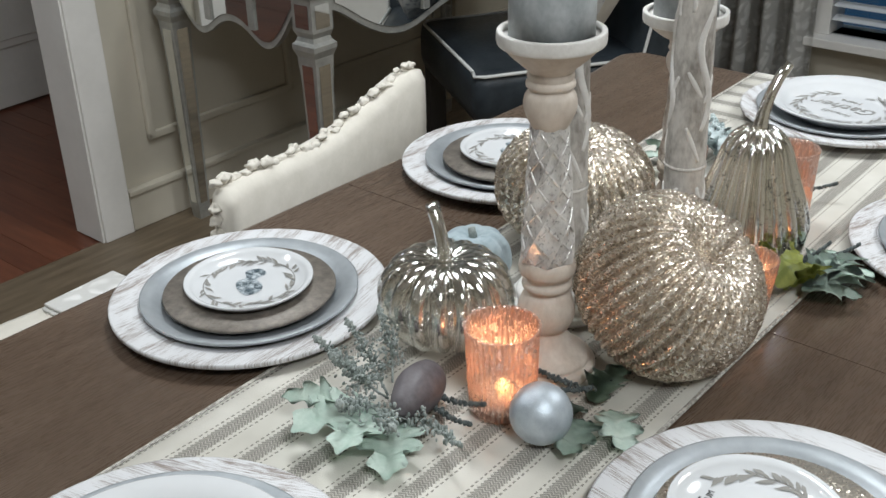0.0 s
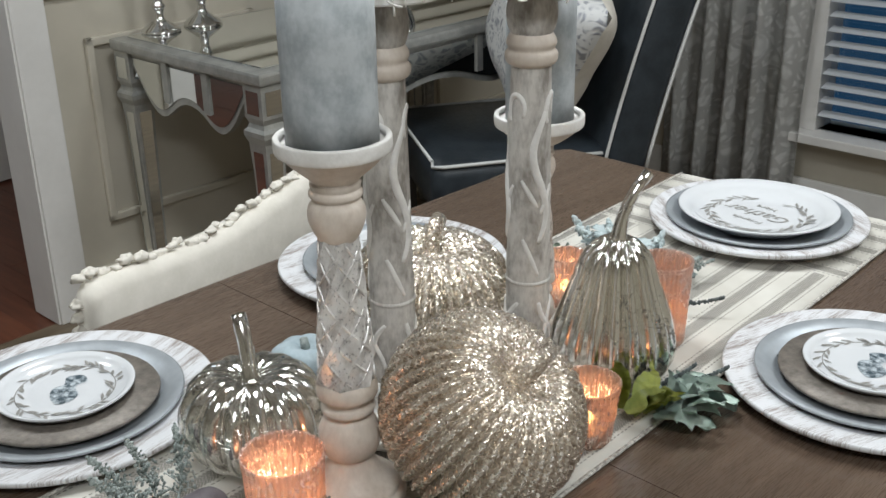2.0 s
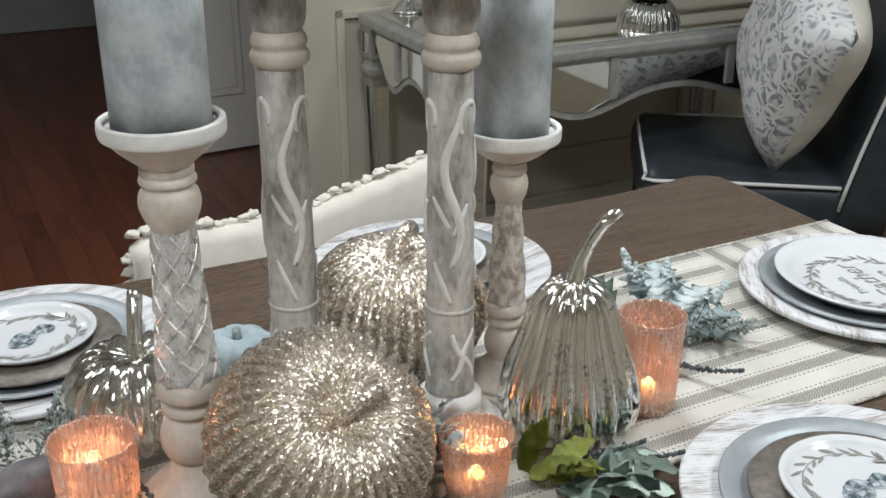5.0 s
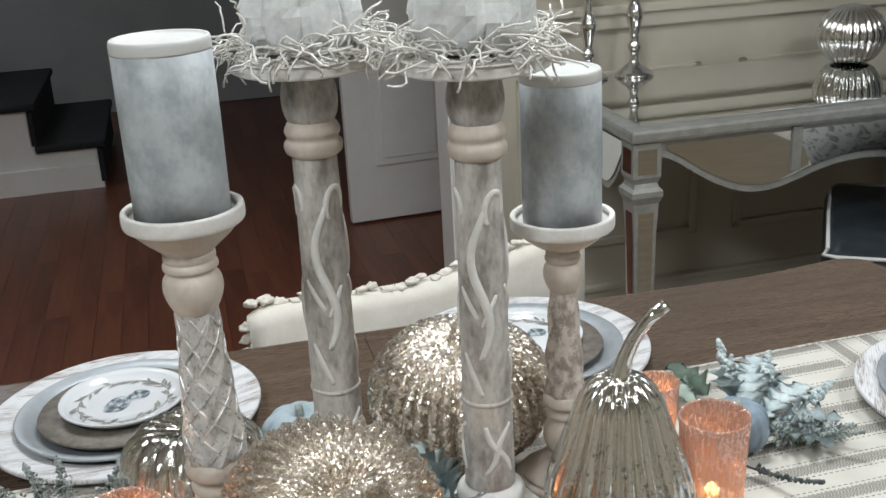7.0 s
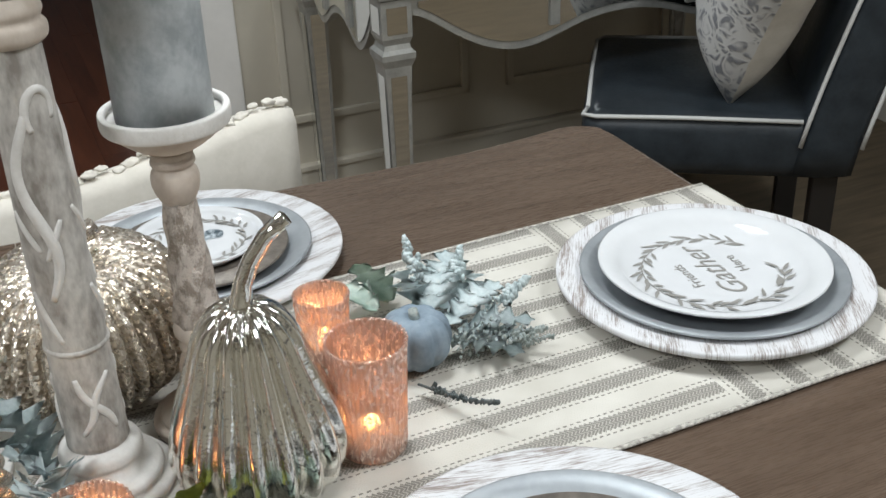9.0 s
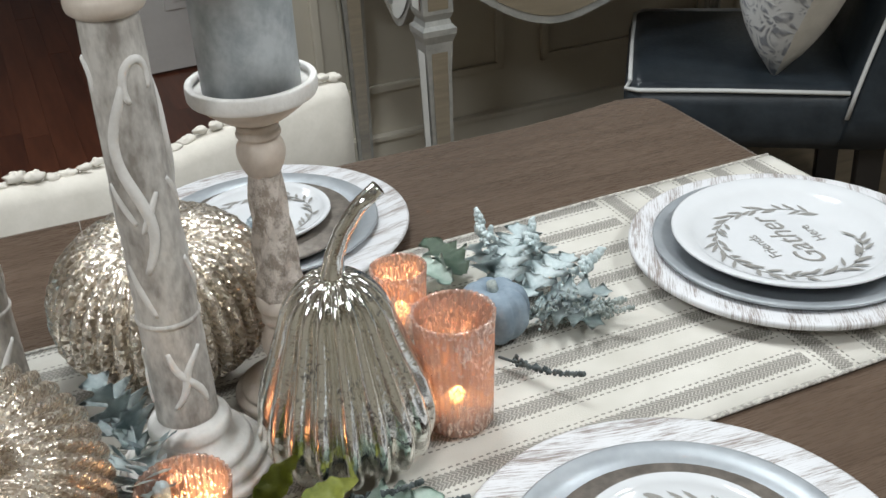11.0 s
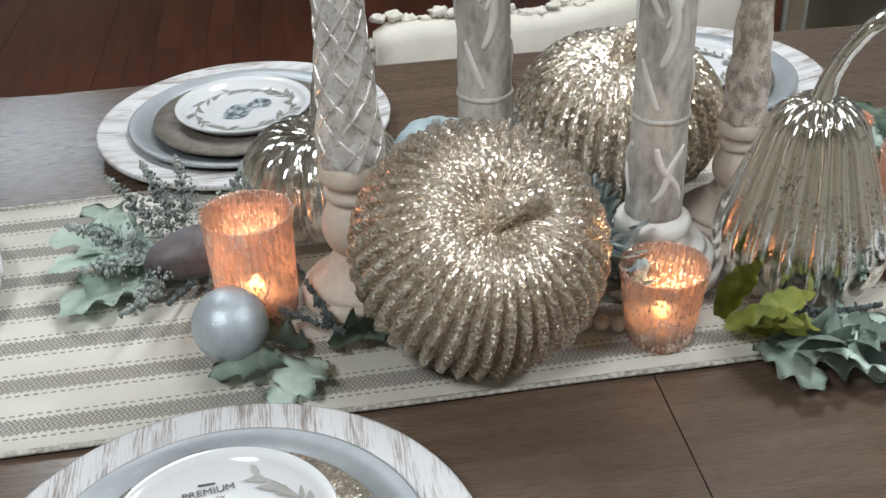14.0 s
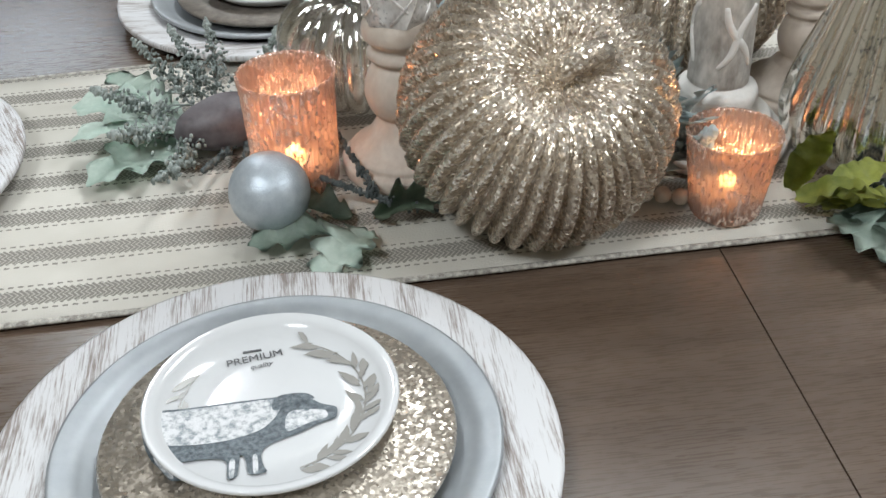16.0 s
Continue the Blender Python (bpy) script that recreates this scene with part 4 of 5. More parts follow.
gourd = thing("gourd", pose(0.162, -0.062, CLOTH, 0, 0, -10), "tall ribbed mercury glass gourd with a curved stem", "gourd")
prof = smooth_profile([(0.006, 0.006), (0.030, 0.003), (0.050, 0.003), (0.0605, 0.012), (0.0640, 0.030), (0.0595, 0.052), (0.0505, 0.075), (0.0425, 0.095), (0.0365, 0.111), (0.0280, 0.123), (0.0160, 0.131), (0.008, 0.131)], 4)
prof = [(r, zz * 1.10) for r, zz in prof]
part("body", lathe(prof, 18 * 14, 18, 0.21, 0.85), M_MERCURY, gourd)
part("stem", tube([(0, 0, 0.138), (0.001, 0, 0.147), (0.004, 0, 0.161), (0.011, 0, 0.177), (0.022, 0, 0.193), (0.036, 0, 0.205)], [0.012, 0.0078, 0.0066, 0.006, 0.0056, 0.0056], 12), M_MERCURY, gourd)

tagged(part("ornament_ball", ball(0.0265, (0, 0, 0.0265), None, 32, 20), M_BALL, at=pose(-0.256, -0.119, CLOTH)), "matt pearly silver ball lying on the runner", "ball")


# ---- votive candles ----
def votive(x, y, r0, r1, h, power, ribs=36):
    ob = thing("votive_candle", pose(x, y, CLOTH), "lit tea light in copper speckled ribbed votive glass", "candle", "votive candles")
    prof = [(0.002, 0.0), (r0 * 0.9, 0.0), (r0, 0.003), (r0 + (r1 - r0) * 0.5, h * 0.5), (r1 * 0.985, h * 0.86), (r1, h * 0.92), (r1 * 1.03, h), (r1 * 0.985, h), (r1 * 0.93, h * 0.9), (r0 + (r1 - r0) * 0.5 - 0.0022, h * 0.5), (r0 * 0.9, 0.007), (0.002, 0.006)]
    fine = []
    for a, b in zip(prof, prof[1:]):
        for i in range(4):
            fine.append((a[0] + (b[0] - a[0]) * i / 4, a[1] + (b[1] - a[1]) * i / 4))
    fine.append(prof[-1])
    part("glass", lathe(fine, ribs * 6, ribs, 0.045, 1.0, cap=False), M_COPPER, ob)
    part("tea_light", lathe([(0.0005, 0.0075), (r0 * 0.72, 0.0075), (r0 * 0.72, 0.019), (r0 * 0.66, 0.0195), (0.0005, 0.0185)], 28, cap=False), M_WAX, ob, "white wax tea light")
    part("flame", lathe(smooth_profile([(0.0010, 0.0198), (0.0056, 0.0215), (0.0060, 0.0240), (0.0032, 0.0275), (0.0006, 0.0300)], 3), 12), M_FLAME, ob, "small bright flame")
    lamp("votive_flame_light", "POINT", (x, y, CLOTH + 0.029), power, (1.0, 0.68, 0.46), 0.006)


votive(-0.243, -0.064, 0.0295, 0.0325, 0.084, 0.13)
votive(0.042, -0.130, 0.0235, 0.0300, 0.060, 0.032)
votive(0.246, -0.060, 0.0260, 0.0298, 0.095, 0.022)
votive(0.243, 0.073, 0.0200, 0.0235, 0.062, 0.02)


# ---- greenery ----
def lobed_leaf(length, width, lobes, cut, curl, n=26, notch=1.0):
    """A flat leaf with rounded lobes, a midrib fold and some curl."""
    bm = bmesh.new()
    rows = []
    for i in range(n + 1):
        t = i / n
        env = math.sin(math.pi * min(1, t * 0.93 + 0.05)) ** 0.7
        w = width * 0.5 * env * (1 - cut * (0.5 + 0.5 * math.cos(2 * math.pi * lobes * t)) ** notch) + 0.0006
        back = 0.10 * length * (0.5 + 0.5 * math.cos(2 * math.pi * lobes * t)) * env
        z = curl * length * math.sin(t * 2.6) + 0.004 * noise.noise((t * 4, length * 90, 1))
        row = []
        for side in (-1, -0.5, 0, 0.5, 1):
            wave = 0.12 * w * math.sin(t * 31 + side * 3)
            row.append(bm.verts.new((t * length - abs(side) * back, side * w, z + abs(side) * 0.25 * w + wave * abs(side))))
        rows.append(row)
    for a, b in zip(rows, rows[1:]):
        for j in range(4):
            bm.faces.new((a[j], b[j], b[j + 1], a[j + 1]))
    bmesh.ops.solidify(bm, geom=bm.faces[:], thickness=0.0005)
    return bm


def sprig_mesh(length, seed, beads, r=0.0017, spread=0.35):
    """A stem with side twigs set with small buds."""
    rnd = random.Random(seed)
    bm = bmesh.new()
    stem = [(length * t, 0.006 * math.sin(3 * t + seed), 0.35 * length * t * t * 0.6) for t in (0, 0.25, 0.5, 0.75, 1)]
    tube(stem, [0.0012, 0.0011, 0.001, 0.0008, 0.0006], 5, bm)
    for k in range(beads):
        t = rnd.uniform(0.15, 1.0)
        i = min(3, int(t * 4))
        p = Vector(stem[i]).lerp(Vector(stem[i + 1]), t * 4 - i)
        d = Vector((rnd.uniform(0.1, 0.9), rnd.uniform(-1, 1), rnd.uniform(-0.3, 1))).normalized()
        reach = spread * length * (1.05 - t) * rnd.uniform(0.25, 1)
        q = p + d * reach
        if k % 4 == 0:
            tube([p, p.lerp(q, 0.5) + Vector((0, 0, 0.002)), q], [0.0007, 0.0006, 0.0005], 4, bm)
        ball(r * rnd.uniform(0.7, 1.4), q, bm, 6, 4, rnd.uniform(0.6, 2.4))
    return bm


LEAVES = {
    "sage": mesh_of("leaf", lobed_leaf(0.085, 0.058, 4, 0.55, 0.05), M_LEAF),
    "sage_small": mesh_of("leaf", lobed_leaf(0.058, 0.042, 4, 0.5, 0.08), M_LEAF),
    "blue": mesh_of("leaf", lobed_leaf(0.066, 0.050, 5, 0.82, 0.10, 40, 0.7), M_LEAF_BLUE),
    "blue_small": mesh_of("leaf", lobed_leaf(0.046, 0.040, 4, 0.82, 0.14, 34, 0.7), M_LEAF_BLUE),
    "green": mesh_of("leaf", lobed_leaf(0.052, 0.022, 1, 0.1, 0.08), M_LEAF_GREEN),
    "dusty": mesh_of("sprig", sprig_mesh(0.075, 3, 170, 0.0013), M_SPRIG),
    "dusty_long": mesh_of("sprig", sprig_mesh(0.100, 5, 170, 0.0013, 0.22), M_SPRIG),
    "dark": mesh_of("sprig", sprig_mesh(0.080, 8, 130, 0.0012, 0.08), M_SPRIG_DARK),
    "blue_sprig": mesh_of("sprig", sprig_mesh(0.070, 11, 90, 0.0022, 0.30), M_LEAF_BLUE),
}


def spray(x, y, label, pieces):
    """A spray of artificial leaves: (kind, dx, dy, dz, turn, pitch, roll)."""
    ob = thing("leaf_spray", pose(x, y, CLOTH + 0.001), label, "foliage", "artificial leaf sprays")
    for kind, dx, dy, dz, turn, pitch, roll in pieces:
        me = LEAVES[kind]
        o = new(me.name.split(".")[0], me)
        o.parent = ob
        o.matrix_basis = Matrix.Translation((dx, dy, dz)) @ Euler((radians(roll), 0, 0)).to_matrix().to_4x4() @ pose(0, 0, 0, 0, 0, turn) @ pose(0, 0, 0, 0, -pitch, 0)
    return ob


spray(-0.325, 0.005, "dusty sage leaves and grey berry sprigs on the runner", [
    ("sage", -0.005, 0.000, 0.010, 172, 8, 8), ("sage", 0.000, -0.010, 0.008, 200, 6, -8), ("sage_small", -0.02, 0.02, 0.014, 150, 14, 0), ("sage", 0.0, -0.02, 0.004, 222, 2, 0),
    ("dusty", 0.01, 0.010, 0.012, 120, 28, 0), ("dusty", 0.01, 0.000, 0.012, 150, 34, 10), ("dusty_long", 0.02, -0.01, 0.010, 250, -2, 0), ("dusty", 0.015, 0.005, 0.010, 95, 38, 0),
    ("dusty", 0.0, 0.0, 0.010, 200, 22, 0), ("dusty", 0.0, -0.01, 0.010, 235, 12, 0), ("dark", 0.03, -0.01, 0.006, 268, 0, 0), ("dark", 0.035, 0.0, 0.006, 285, 0, 0), ("dusty", 0.03, 0.015, 0.012, 60, 20, 0)])
spray(-0.205, -0.120, "flat sage leaves and a dark twig by the ball", [
    ("sage_small", -0.010, -0.015, 0.004, 200, 2, 0), ("sage_small", 0.012, -0.020, 0.005, 235, 4, 10), ("sage_small", 0.000, -0.005, 0.006, 165, 4, -8), ("sage_small", 0.016, -0.002, 0.004, 10, 3, 0),
    ("dark", 0.030, 0.010, 0.006, 130, 10, 0), ("dark", 0.060, 0.005, 0.004, 175, 2, 0)])
spray(0.100, -0.143, "green and sage leaves with a dark beaded sprig", [
    ("green", -0.015, 0.002, 0.014, -15, 12, 20), ("green", -0.010, -0.005, 0.010, -50, 16, -15), ("green", -0.018, 0.008, 0.016, 40, 25, 0), ("green", 0.0, -0.006, 0.010, -8, 4, 0), ("green", 0.004, 0.004, 0.012, 18, 8, 10), ("green", -0.012, 0.0, 0.012, -32, 8, 0),
    ("sage", 0.010, -0.014, 0.012, -30, -4, 6), ("sage", 0.026, -0.010, 0.011, -14, -4, -6), ("sage_small", 0.002, -0.018, 0.010, -62, -4, 0), ("sage_small", 0.048, -0.006, 0.009, 4, -4, 0), ("sage_small", 0.040, -0.022, 0.010, -34, -6, 0),
    ("dark", 0.012, 0.014, 0.012, -6, -4, 0), ("dark", 0.040, 0.006, 0.011, -16, -6, 0)])
spray(0.020, -0.074, "frosted blue fern-like leaves between the pumpkins", [
    ("blue", 0, -0.005, 0.020, 262, 40, 0), ("blue", 0, 0, 0.030, 220, 45, 10), ("blue_small", 0.005, 0, 0.030, 300, 55, 0), ("blue", -0.005, 0, 0.015, 285, 20, 10), ("blue_small", 0, 0.01, 0.035, 190, 50, 0), ("blue", 0, 0.0, 0.012, 250, 15, 0), ("blue_small", 0.0, 0.02, 0.045, 140, 45, 0), ("blue_small", 0.0, -0.02, 0.02, 270, 60, 20), ("blue", 0.0, 0.03, 0.03, 120, 35, 0), ("blue_sprig", 0.0, 0.0, 0.01, 275, 30, 0)])
spray(0.335, 0.060, "frosted blue-green leaves and sprigs beyond the gourd", [
    ("blue", 0.0, 0.01, 0.016, 62, 16, 0), ("blue", 0.015, 0.0, 0.014, 24, 10, 0), ("blue_small", -0.005, 0.02, 0.020, 100, 22, 0), ("blue_sprig", 0.0, 0.030, 0.016, 80, 26, 0), ("blue_sprig", 0.015, 0.02, 0.014, 48, 16, 0), ("blue", 0.02, 0.025, 0.014, 70, 12, 10), ("blue", 0.025, 0.01, 0.012, 42, 6, -10), ("blue_small", 0.035, 0.02, 0.012, 55, 12, 0), ("blue_small", 0.03, 0.04, 0.014, 88, 14, 0),
    ("sage_small", -0.035, 0.05, 0.012, 135, 10, 0), ("sage_small", -0.02, 0.06, 0.012, 110, 12, 0), ("blue", 0.02, -0.012, 0.012, -18, 4, 0), ("blue", 0.01, -0.02, 0.010, -42, 4, 8), ("blue_small", 0.035, -0.015, 0.010, -50, 0, 0), ("dusty_long", 0.0, -0.01, 0.008, -40, -2, 0), ("dusty", 0.02, -0.01, 0.008, -30, -2, 0), ("blue_sprig", 0.03, 0.0, 0.012, 8, 6, 0), ("dark", -0.04, -0.07, 0.006, -50, 0, 0)])

pod = thing("seed_pod", pose(-0.298, -0.015, CLOTH + 0.022, 0, 88, 20), "mauve-grey matt seed pod among the leaves", "pod")
part("body", lathe(smooth_profile([(0.001, -0.036), (0.012, -0.028), (0.0195, -0.008), (0.0205, 0.008), (0.015, 0.026), (0.004, 0.036)], 4), 28, wobble=0.04), M_POD, pod)
for x, y, s, velvet, label in ((-0.098, 0.108, 0.040, M_BLUE_CLOTH, "dusty blue velvet pumpkin behind the holders"), (0.312, 0.036, 0.031, M_BLUE_DARK, "slate blue velvet pumpkin among the leaves")):
    pk = thing("pumpkin", pose(x, y, CLOTH + 0.001, 0, 0, 20), label, "pumpkin")
    part("body", lathe(smooth_profile([(0.004, 0.001), (s * 0.6, 0.0), (s * 0.95, s * 0.4), (s, s * 0.8), (s * 0.85, s * 1.25), (s * 0.5, s * 1.45), (0.004, s * 1.35)], 4), 64, 8, 0.16, 0.7), velvet, pk)
    part("stem", tube([(0, 0, s * 1.3), (0, 0.002, s * 1.6)], [0.005, 0.004], 8), M_SPRIG, pk)
beads = thing("bead_garland", pose(0.000, -0.118, CLOTH), "short string of natural wooden beads on the runner", "beads")
for i in range(7):
    part("bead", ball(0.0058, (0, 0, 0.0058), None, 14, 10), M_BLUSH, beads, at=pose(-0.03 + i * 0.0112, 0.004 * math.sin(i), 0))


# ---- console, chairs ----
con = thing("console_table", ROOM @ pose(0.783, 1.480, 0), "silver mirrored console table with waved aprons and tapered legs", "console table")
W, D, H = 1.16, 0.62, 0.745
part("top_frame", box(0, W, 0, D, H - 0.030, H, 0.008), M_SILVERWOOD, con, smooth=False)
part("top_mirror", box(0.035, W - 0.035, 0.035, D - 0.035, H + 0.0005, H + 0.005, 0.0015), M_MIRROR, con, "bevelled mirror top", False)


def apron(length, drop):
    """A waved apron board in the xz plane, 18 mm thick."""
    bm = bmesh.new()
    n = 40
    lo, hi = [], []
    for i in range(n + 1):
        t = i / n
        z = H - 0.03 - drop * (0.80 - 0.28 * math.cos(4 * math.pi * t) * (1 if 0.0 < t < 1.0 else 1) + 0.20 * math.exp(-((t - 0.5) / 0.12) ** 2) - 0.25 * math.exp(-(min(t, 1 - t) / 0.08) ** 2))
        lo.append((t * length, z))
        hi.append((t * length, H - 0.031))
    fr = [[bm.verts.new((x, 0, z)) for x, z in row] for row in (lo, hi)]
    bk = [[bm.verts.new((x, 0.018, z)) for x, z in row] for row in (lo, hi)]
    for i in range(n):
        bm.faces.new((fr[0][i], fr[0][i + 1], fr[1][i + 1], fr[1][i]))
        bm.faces.new((bk[0][i + 1], bk[0][i], bk[1][i], bk[1][i + 1]))
        bm.faces.new((fr[0][i], bk[0][i], bk[0][i + 1], fr[0][i + 1]))
    return bm, lo


for length, at in ((W - 0.13, pose(0.065, 0.018, 0)), (D - 0.13, pose(0.018, D - 0.065, 0, 0, 0, -90))):
    bm, lo = apron(length, 0.135)
    ap = part("apron", bm, M_SILVERWOOD, con, smooth=False, at=at)
    bm = bmesh.new()
    vs = [[bm.verts.new((x, -0.003, z)) for x, z in row] for row in ([(x, z + 0.018) for x, z in lo[1:-1]], [(x, H - 0.042) for x, z in lo[1:-1]])]
    for i in range(len(vs[0]) - 1):
        bm.faces.new((vs[0][i], vs[0][i + 1], vs[1][i + 1], vs[1][i]))
    part("mirror_panel", bm, M_MIRROR, ap, "mirror panel", False)
    for t in (0.33, 0.67):
        part("divider", box(t * length - 0.012, t * length + 0.012, -0.009, 0.0, H - 0.135, H - 0.032, 0.002), M_SILVERWOOD, ap, smooth=False)


def square_leg(x, y):
    bm = bmesh.new()
    rings = []
    for w, z in ((0.017, 0.0), (0.019, 0.03), (0.026, 0.50), (0.030, 0.575), (0.037, 0.592), (0.037, 0.604), (0.030, 0.612), (0.027, 0.622), (0.033, 0.636), (0.033, H - 0.031)):
        rings.append([bm.verts.new((sx * w, sy * w, z)) for sx, sy in ((-1, -1), (1, -1), (1, 1), (-1, 1))])
    for a, b in zip(rings, rings[1:]):
        for i in range(4):
            bm.faces.new((a[i], a[(i + 1) % 4], b[(i + 1) % 4], b[i]))
    bm.faces.new(rings[0])
    bm.faces.new(rings[-1])
    leg = part("leg", bm, M_SILVERWOOD, con, smooth=False, at=pose(x, y, 0))
    for turn in (0, -90):
        bm = bmesh.new()
        for (w0, z0), (w1, z1) in ((((0.012), 0.05), (0.018, 0.56)), ((0.022, 0.645), (0.022, H - 0.045))):
            k0, k1 = (0.0195, 0.0280) if z0 < 0.5 else (0.0333, 0.0333)
            bm.faces.new([bm.verts.new(p) for p in ((-w0, -k0 - 0.001, z0), (w0, -k0 - 0.001, z0), (w1, -k1 - 0.001, z1), (-w1, -k1 - 0.001, z1))])
        part("mirror_panel", bm, M_MIRROR, leg, "mirror strip", False, at=pose(0, 0, 0, 0, 0, turn))


for x, y in ((0.04, 0.04), (W - 0.04, 0.04), (0.04, D - 0.04), (W - 0.04, D - 0.04)):
    square_leg(x, y)

for x, y, s in ((0.905, 2.04, 1.0), (1.030, 2.03, 1.15)):
    ob = thing("candlestick", ROOM @ pose(x, y, H + 0.005), "polished silver baluster candlestick on the mirrored console", "candlestick", "silver candlesticks")
    prof = [(0.050, 0.0), (0.051, 0.006), (0.034, 0.018), (0.014, 0.032), (0.011, 0.05), (0.018, 0.066), (0.011, 0.082), (0.016, 0.11), (0.022, 0.14), (0.012, 0.17), (0.010, 0.21), (0.020, 0.225), (0.012, 0.24), (0.035, 0.262), (0.036, 0.268), (0.004, 0.266)]
    part("stem", lathe([(r, zz * s) for r, zz in smooth_profile(prof, 4)], 32), M_CHROME, ob)
fx = thing("ornament", ROOM @ pose(1.60, 1.92, H + 0.005), "round silver fluted glass ornament on the mirrored console", "ornament")
part("body", lathe(smooth_profile([(0.02, 0.0), (0.06, 0.01), (0.085, 0.05), (0.09, 0.085), (0.07, 0.125), (0.03, 0.150), (0.012, 0.150)], 4), 120, 30, 0.10, 0.7), M_MERCURY, fx)
part("foot", lathe([(0.024, -0.0), (0.028, 0.003), (0.018, 0.006)], 24), M_CHROME, fx)

# cream chair with knotted fringe along its back
ch = thing("dining_chair", pose(-0.148, 0.490, 0, 0, 0, 17.1), "cream linen dining chair with knotted fringe along its back", "chair")
WC = 0.513
bm = bmesh.new()
n = 24
rings = []
for i in range(n + 1):
    t = i / n
    edge = 0.5 + 0.5 * min(1, min(t, 1 - t) / 0.06)
    z1 = 0.762 + 0.016 * t + 0.012 * math.cos(t * 6.283) - 0.01 * (1 - edge)
    th = 0.045 * edge
    rings.append([bm.verts.new((t * WC, y, z)) for y, z in ((-0.0, 0.46), (-0.004, z1 - 0.02), (th * 0.2, z1 - 0.003), (th * 0.8, z1 - 0.003), (th + 0.004, z1 - 0.02), (th, 0.46))])
for a, b in zip(rings, rings[1:]):
    for i in range(6):
        bm.faces.new((a[i], a[(i + 1) % 6], b[(i + 1) % 6], b[i]))
bm.faces.new(rings[0])
bm.faces.new(rings[-1])
back = part("backrest", bm, M_CREAM, ch)


def knot(r, seed):
    """One lumpy tied knot of yarn."""
    bm = ball(r, (0, 0, 0), None, 16, 10, 0.8)
    for v in bm.verts:
        v.co.x *= 1.5
        v.co *= 1 + 0.6 * noise.noise(v.co * 190 + Vector((seed, 0, 0)))
    return bm



rnd = random.Random(5)
for i in range(27):
    t = (i + 0.5) / 27
    z1 = 0.762 + 0.016 * t + 0.012 * math.cos(t * 6.283)
    tall = 0.006 if i % 4 in (0, 1) else 0.0
    part("knot", knot(rnd.uniform(0.0050, 0.0080), i), M_CREAM, back, at=pose(t * WC, 0.020 + rnd.uniform(-0.006, 0.006), z1 - 0.001 + tall))
for i in range(8):
    part("knot", knot(rnd.uniform(0.007, 0.009), 40 + i), M_CREAM, back, at=pose(0.0, 0.02, 0.75 - i * 0.018))
part("seat", box(0.01, WC - 0.01, -0.40, 0.0, 0.38, 0.47, 0.02), M_CREAM, ch)
for x in (0.035, WC - 0.035):
    for y in (-0.37, 0.02):
        part("leg", box(x - 0.02, x + 0.02, y - 0.02, y + 0.02, 0, 0.42, 0.004), M_DARKWOOD, ch, smooth=False)

# dark chair in the corner
bc = thing("side_chair", pose(1.035, 1.189, 0, 0, 0, -29), "charcoal navy leather side chair with white piping", "chair")
part("seat", box(0.0, 0.54, 0.0, 0.56, 0.34, 0.48, 0.04), M_NAVY, bc)
bm = bmesh.new()
rings = []
for i in range(13):
    t = i / 12
    x = 0.43 + 0.20 * t ** 1.25
    z = 0.36 + 0.72 * t
    rings.append([bm.verts.new(p) for p in ((x, 0.0, z), (x + 0.02, -0.008, z), (x + 0.10, -0.008, z), (x + 0.115, 0.0, z), (x + 0.115, 0.56, z), (x, 0.56, z))])
for a, b in zip(rings, rings[1:]):
    for i in range(6):
        bm.faces.new((a[i], a[(i + 1) % 6], b[(i + 1) % 6], b[i]))
bm.faces.new(rings[0])
bm.faces.new(rings[-1])
part("backrest", bm, M_NAVY, bc)
for dx in (0.0, 0.118):
    part("piping", tube([(0.43 + 0.20 * (i / 12) ** 1.25 + dx, -0.006, 0.36 + 0.72 * i / 12) for i in range(1, 13)], 0.0045, 8), M_PIPING, bc, "white piping")
part("piping", tube([(0.012, 0.05, 0.473), (0.004, 0.012, 0.472), (0.03, 0.002, 0.472), (0.2, 0.001, 0.474), (0.44, 0.001, 0.472)], 0.0045, 8), M_PIPING, bc, "white piping")
part("piping", tube([(0.012, 0.05, 0.473), (0.010, 0.3, 0.475), (0.012, 0.52, 0.473), (0.03, 0.556, 0.472), (0.40, 0.556, 0.474)], 0.0045, 8), M_PIPING, bc, "white piping")
for x in (0.04, 0.50):
    for y in (0.04, 0.52):
        part("leg", box(x - 0.025, x + 0.025, y - 0.025, y + 0.025, 0, 0.36, 0.004), M_DARKWOOD, bc, smooth=False)


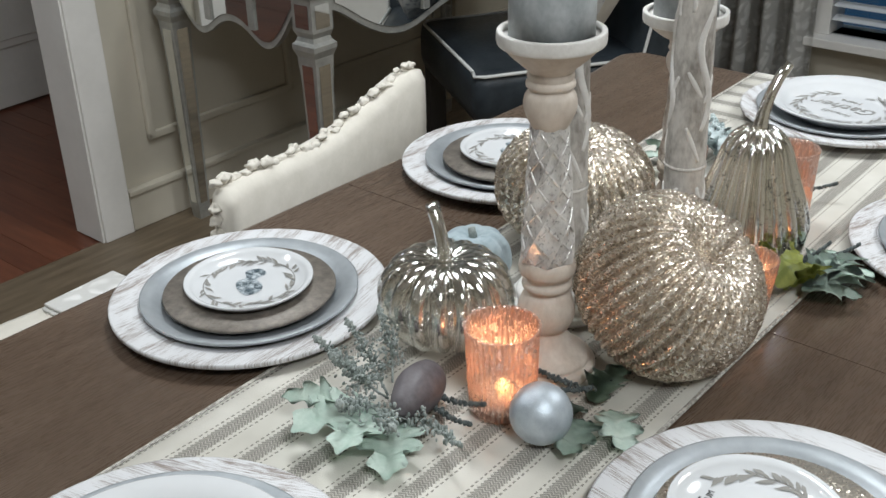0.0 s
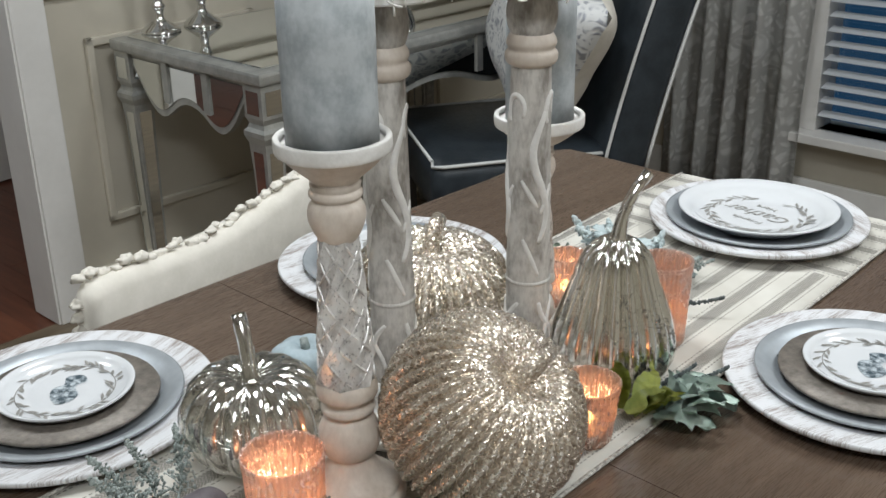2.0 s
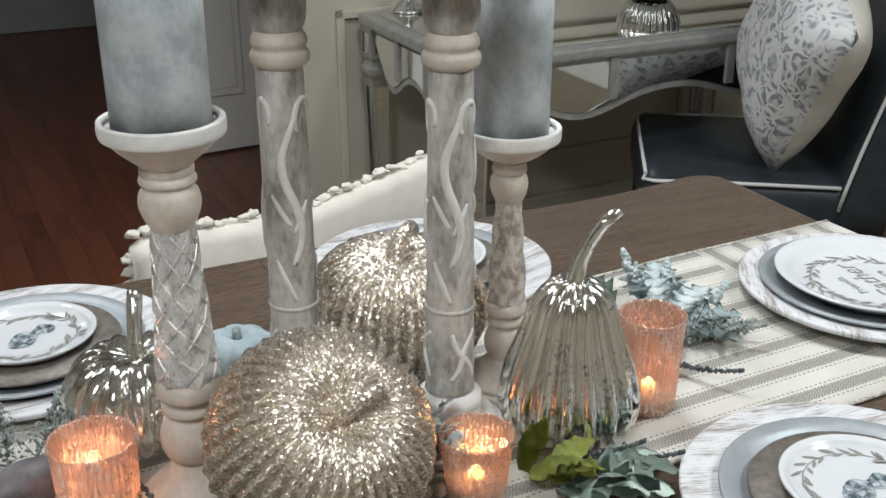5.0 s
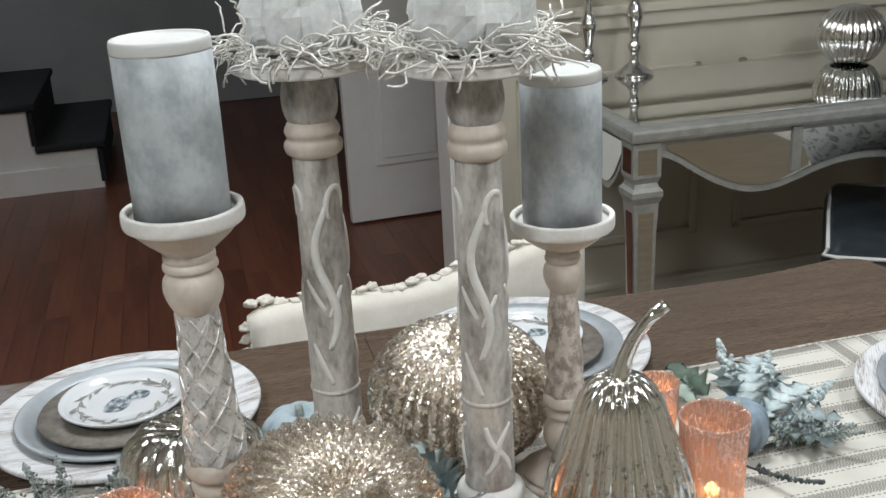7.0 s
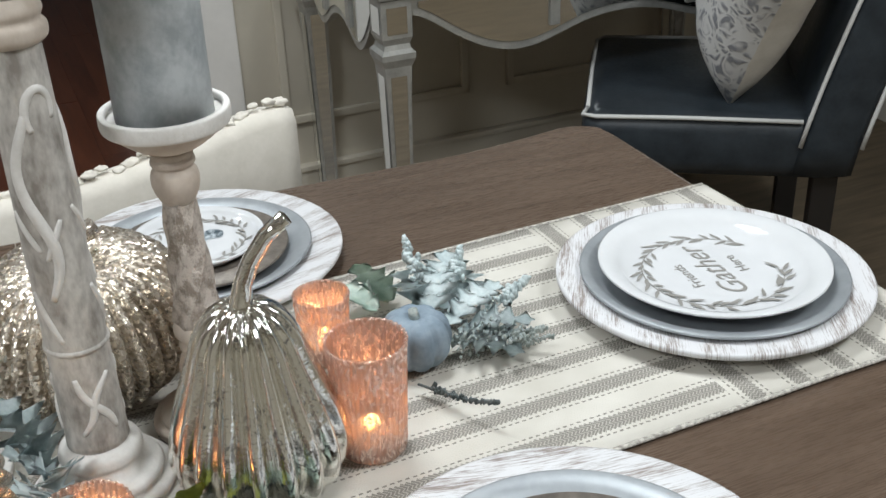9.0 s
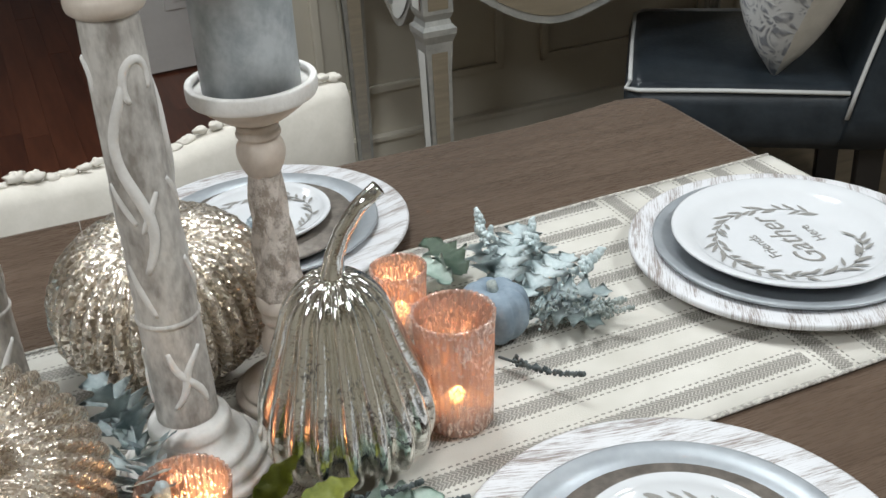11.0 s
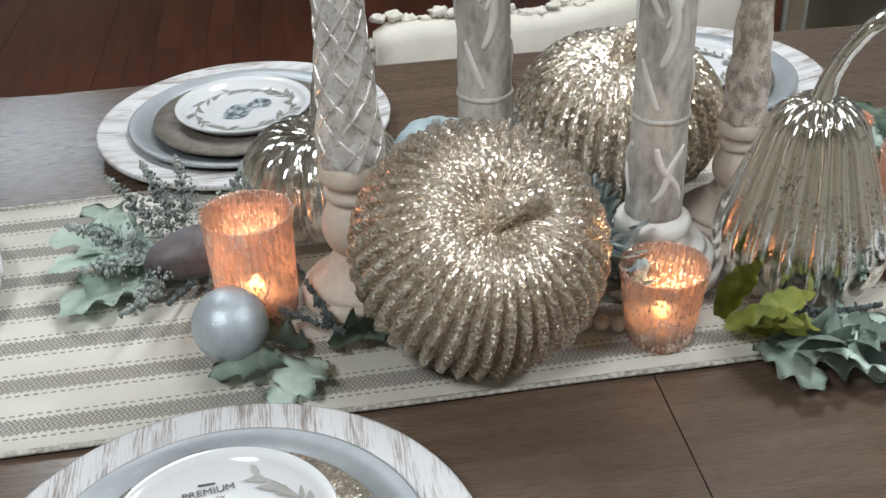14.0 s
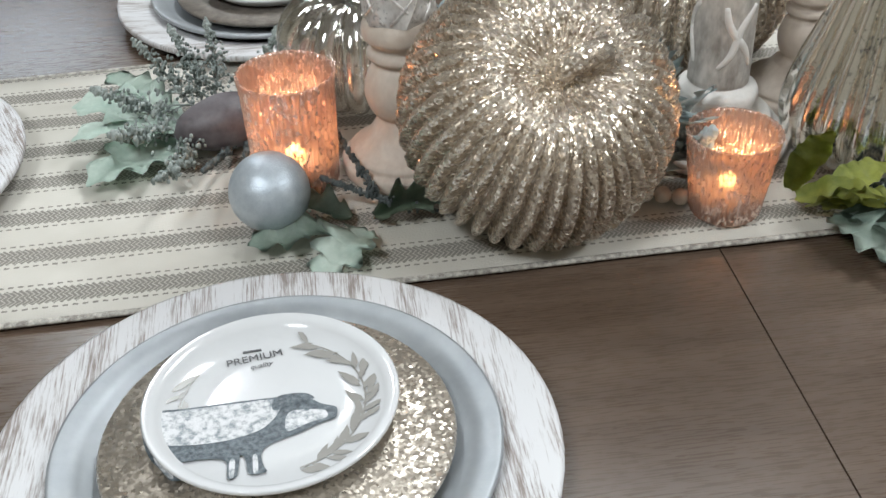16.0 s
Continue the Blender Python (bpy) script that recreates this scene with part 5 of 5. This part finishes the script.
def cushion(w, h, d, n=18):
    bm = bmesh.new()
    for side in (1, -1):
        grid = []
        for i in range(n + 1):
            row = []
            for j in range(n + 1):
                u, v = 2 * i / n - 1, 2 * j / n - 1
                puff = (1 - u ** 4) * (1 - v ** 4)
                pin = 1 - 0.06 * (1 - abs(u * v)) * max(abs(u), abs(v)) ** 3
                row.append(bm.verts.new((u * w / 2 * pin, v * h / 2 * pin, side * (d / 2 * puff ** 0.6 + 0.001 + 0.006 * puff * noise.noise((u * 3, v * 3, side))))))
            grid.append(row)
        for a, b in zip(grid, grid[1:]):
            for j in range(n):
                bm.faces.new((a[j], a[j + 1], b[j + 1], b[j]))
    bmesh.ops.remove_doubles(bm, verts=bm.verts, dist=0.003)
    return bm


pil = thing("throw_pillow", Matrix.Translation((1.335, 1.112, 0.474)) @ pose(0, 0, 0, 0, 0, -21) @ pose(0, 0, 0, 0, 10, 0) @ pose(0, 0, 0, 0, -90, 0) @ pose(0, 0, 0, 0, 0, -31) @ Matrix.Translation((0.215, 0.215, 0.0)), "square pillow with silver flower brocade front, leaning on the chair", "pillow")
bm = cushion(0.43, 0.43, 0.20)
me = mesh_of("cover", bm, M_PILLOW)
me.materials.append(M_CREAM)
for f in me.polygons:
    if f.center.z < 0.0:
        f.material_index = 1
cov = new("cover", me)
cov.parent = pil


# low cream stool beyond the table, with a pillow lying on it
st = thing("stool", pose(-0.32, 0.755, 0), "low cream upholstered stool standing beyond the table", "stool")
part("seat", box(-0.24, 0.24, -0.19, 0.19, 0.38, 0.47, 0.02), M_CREAM, st)
for x in (-0.2, 0.2):
    for y in (-0.15, 0.15):
        part("leg", box(x - 0.018, x + 0.018, y - 0.018, y + 0.018, 0, 0.385, 0.004), M_DARKWOOD, st, smooth=False)
cloth = thing("folded_cloth", pose(-0.155, 0.800, 0.4705, 0, 0, 8), "folded silver-grey patterned cloth lying on the cream stool", "cloth")
part("fold", box(-0.07, 0.07, -0.13, 0.13, 0.0, 0.007, 0.003), M_CURTAIN, cloth)
part("fold", box(-0.066, 0.068, -0.126, 0.128, 0.0072, 0.014, 0.003), M_CURTAIN, cloth)
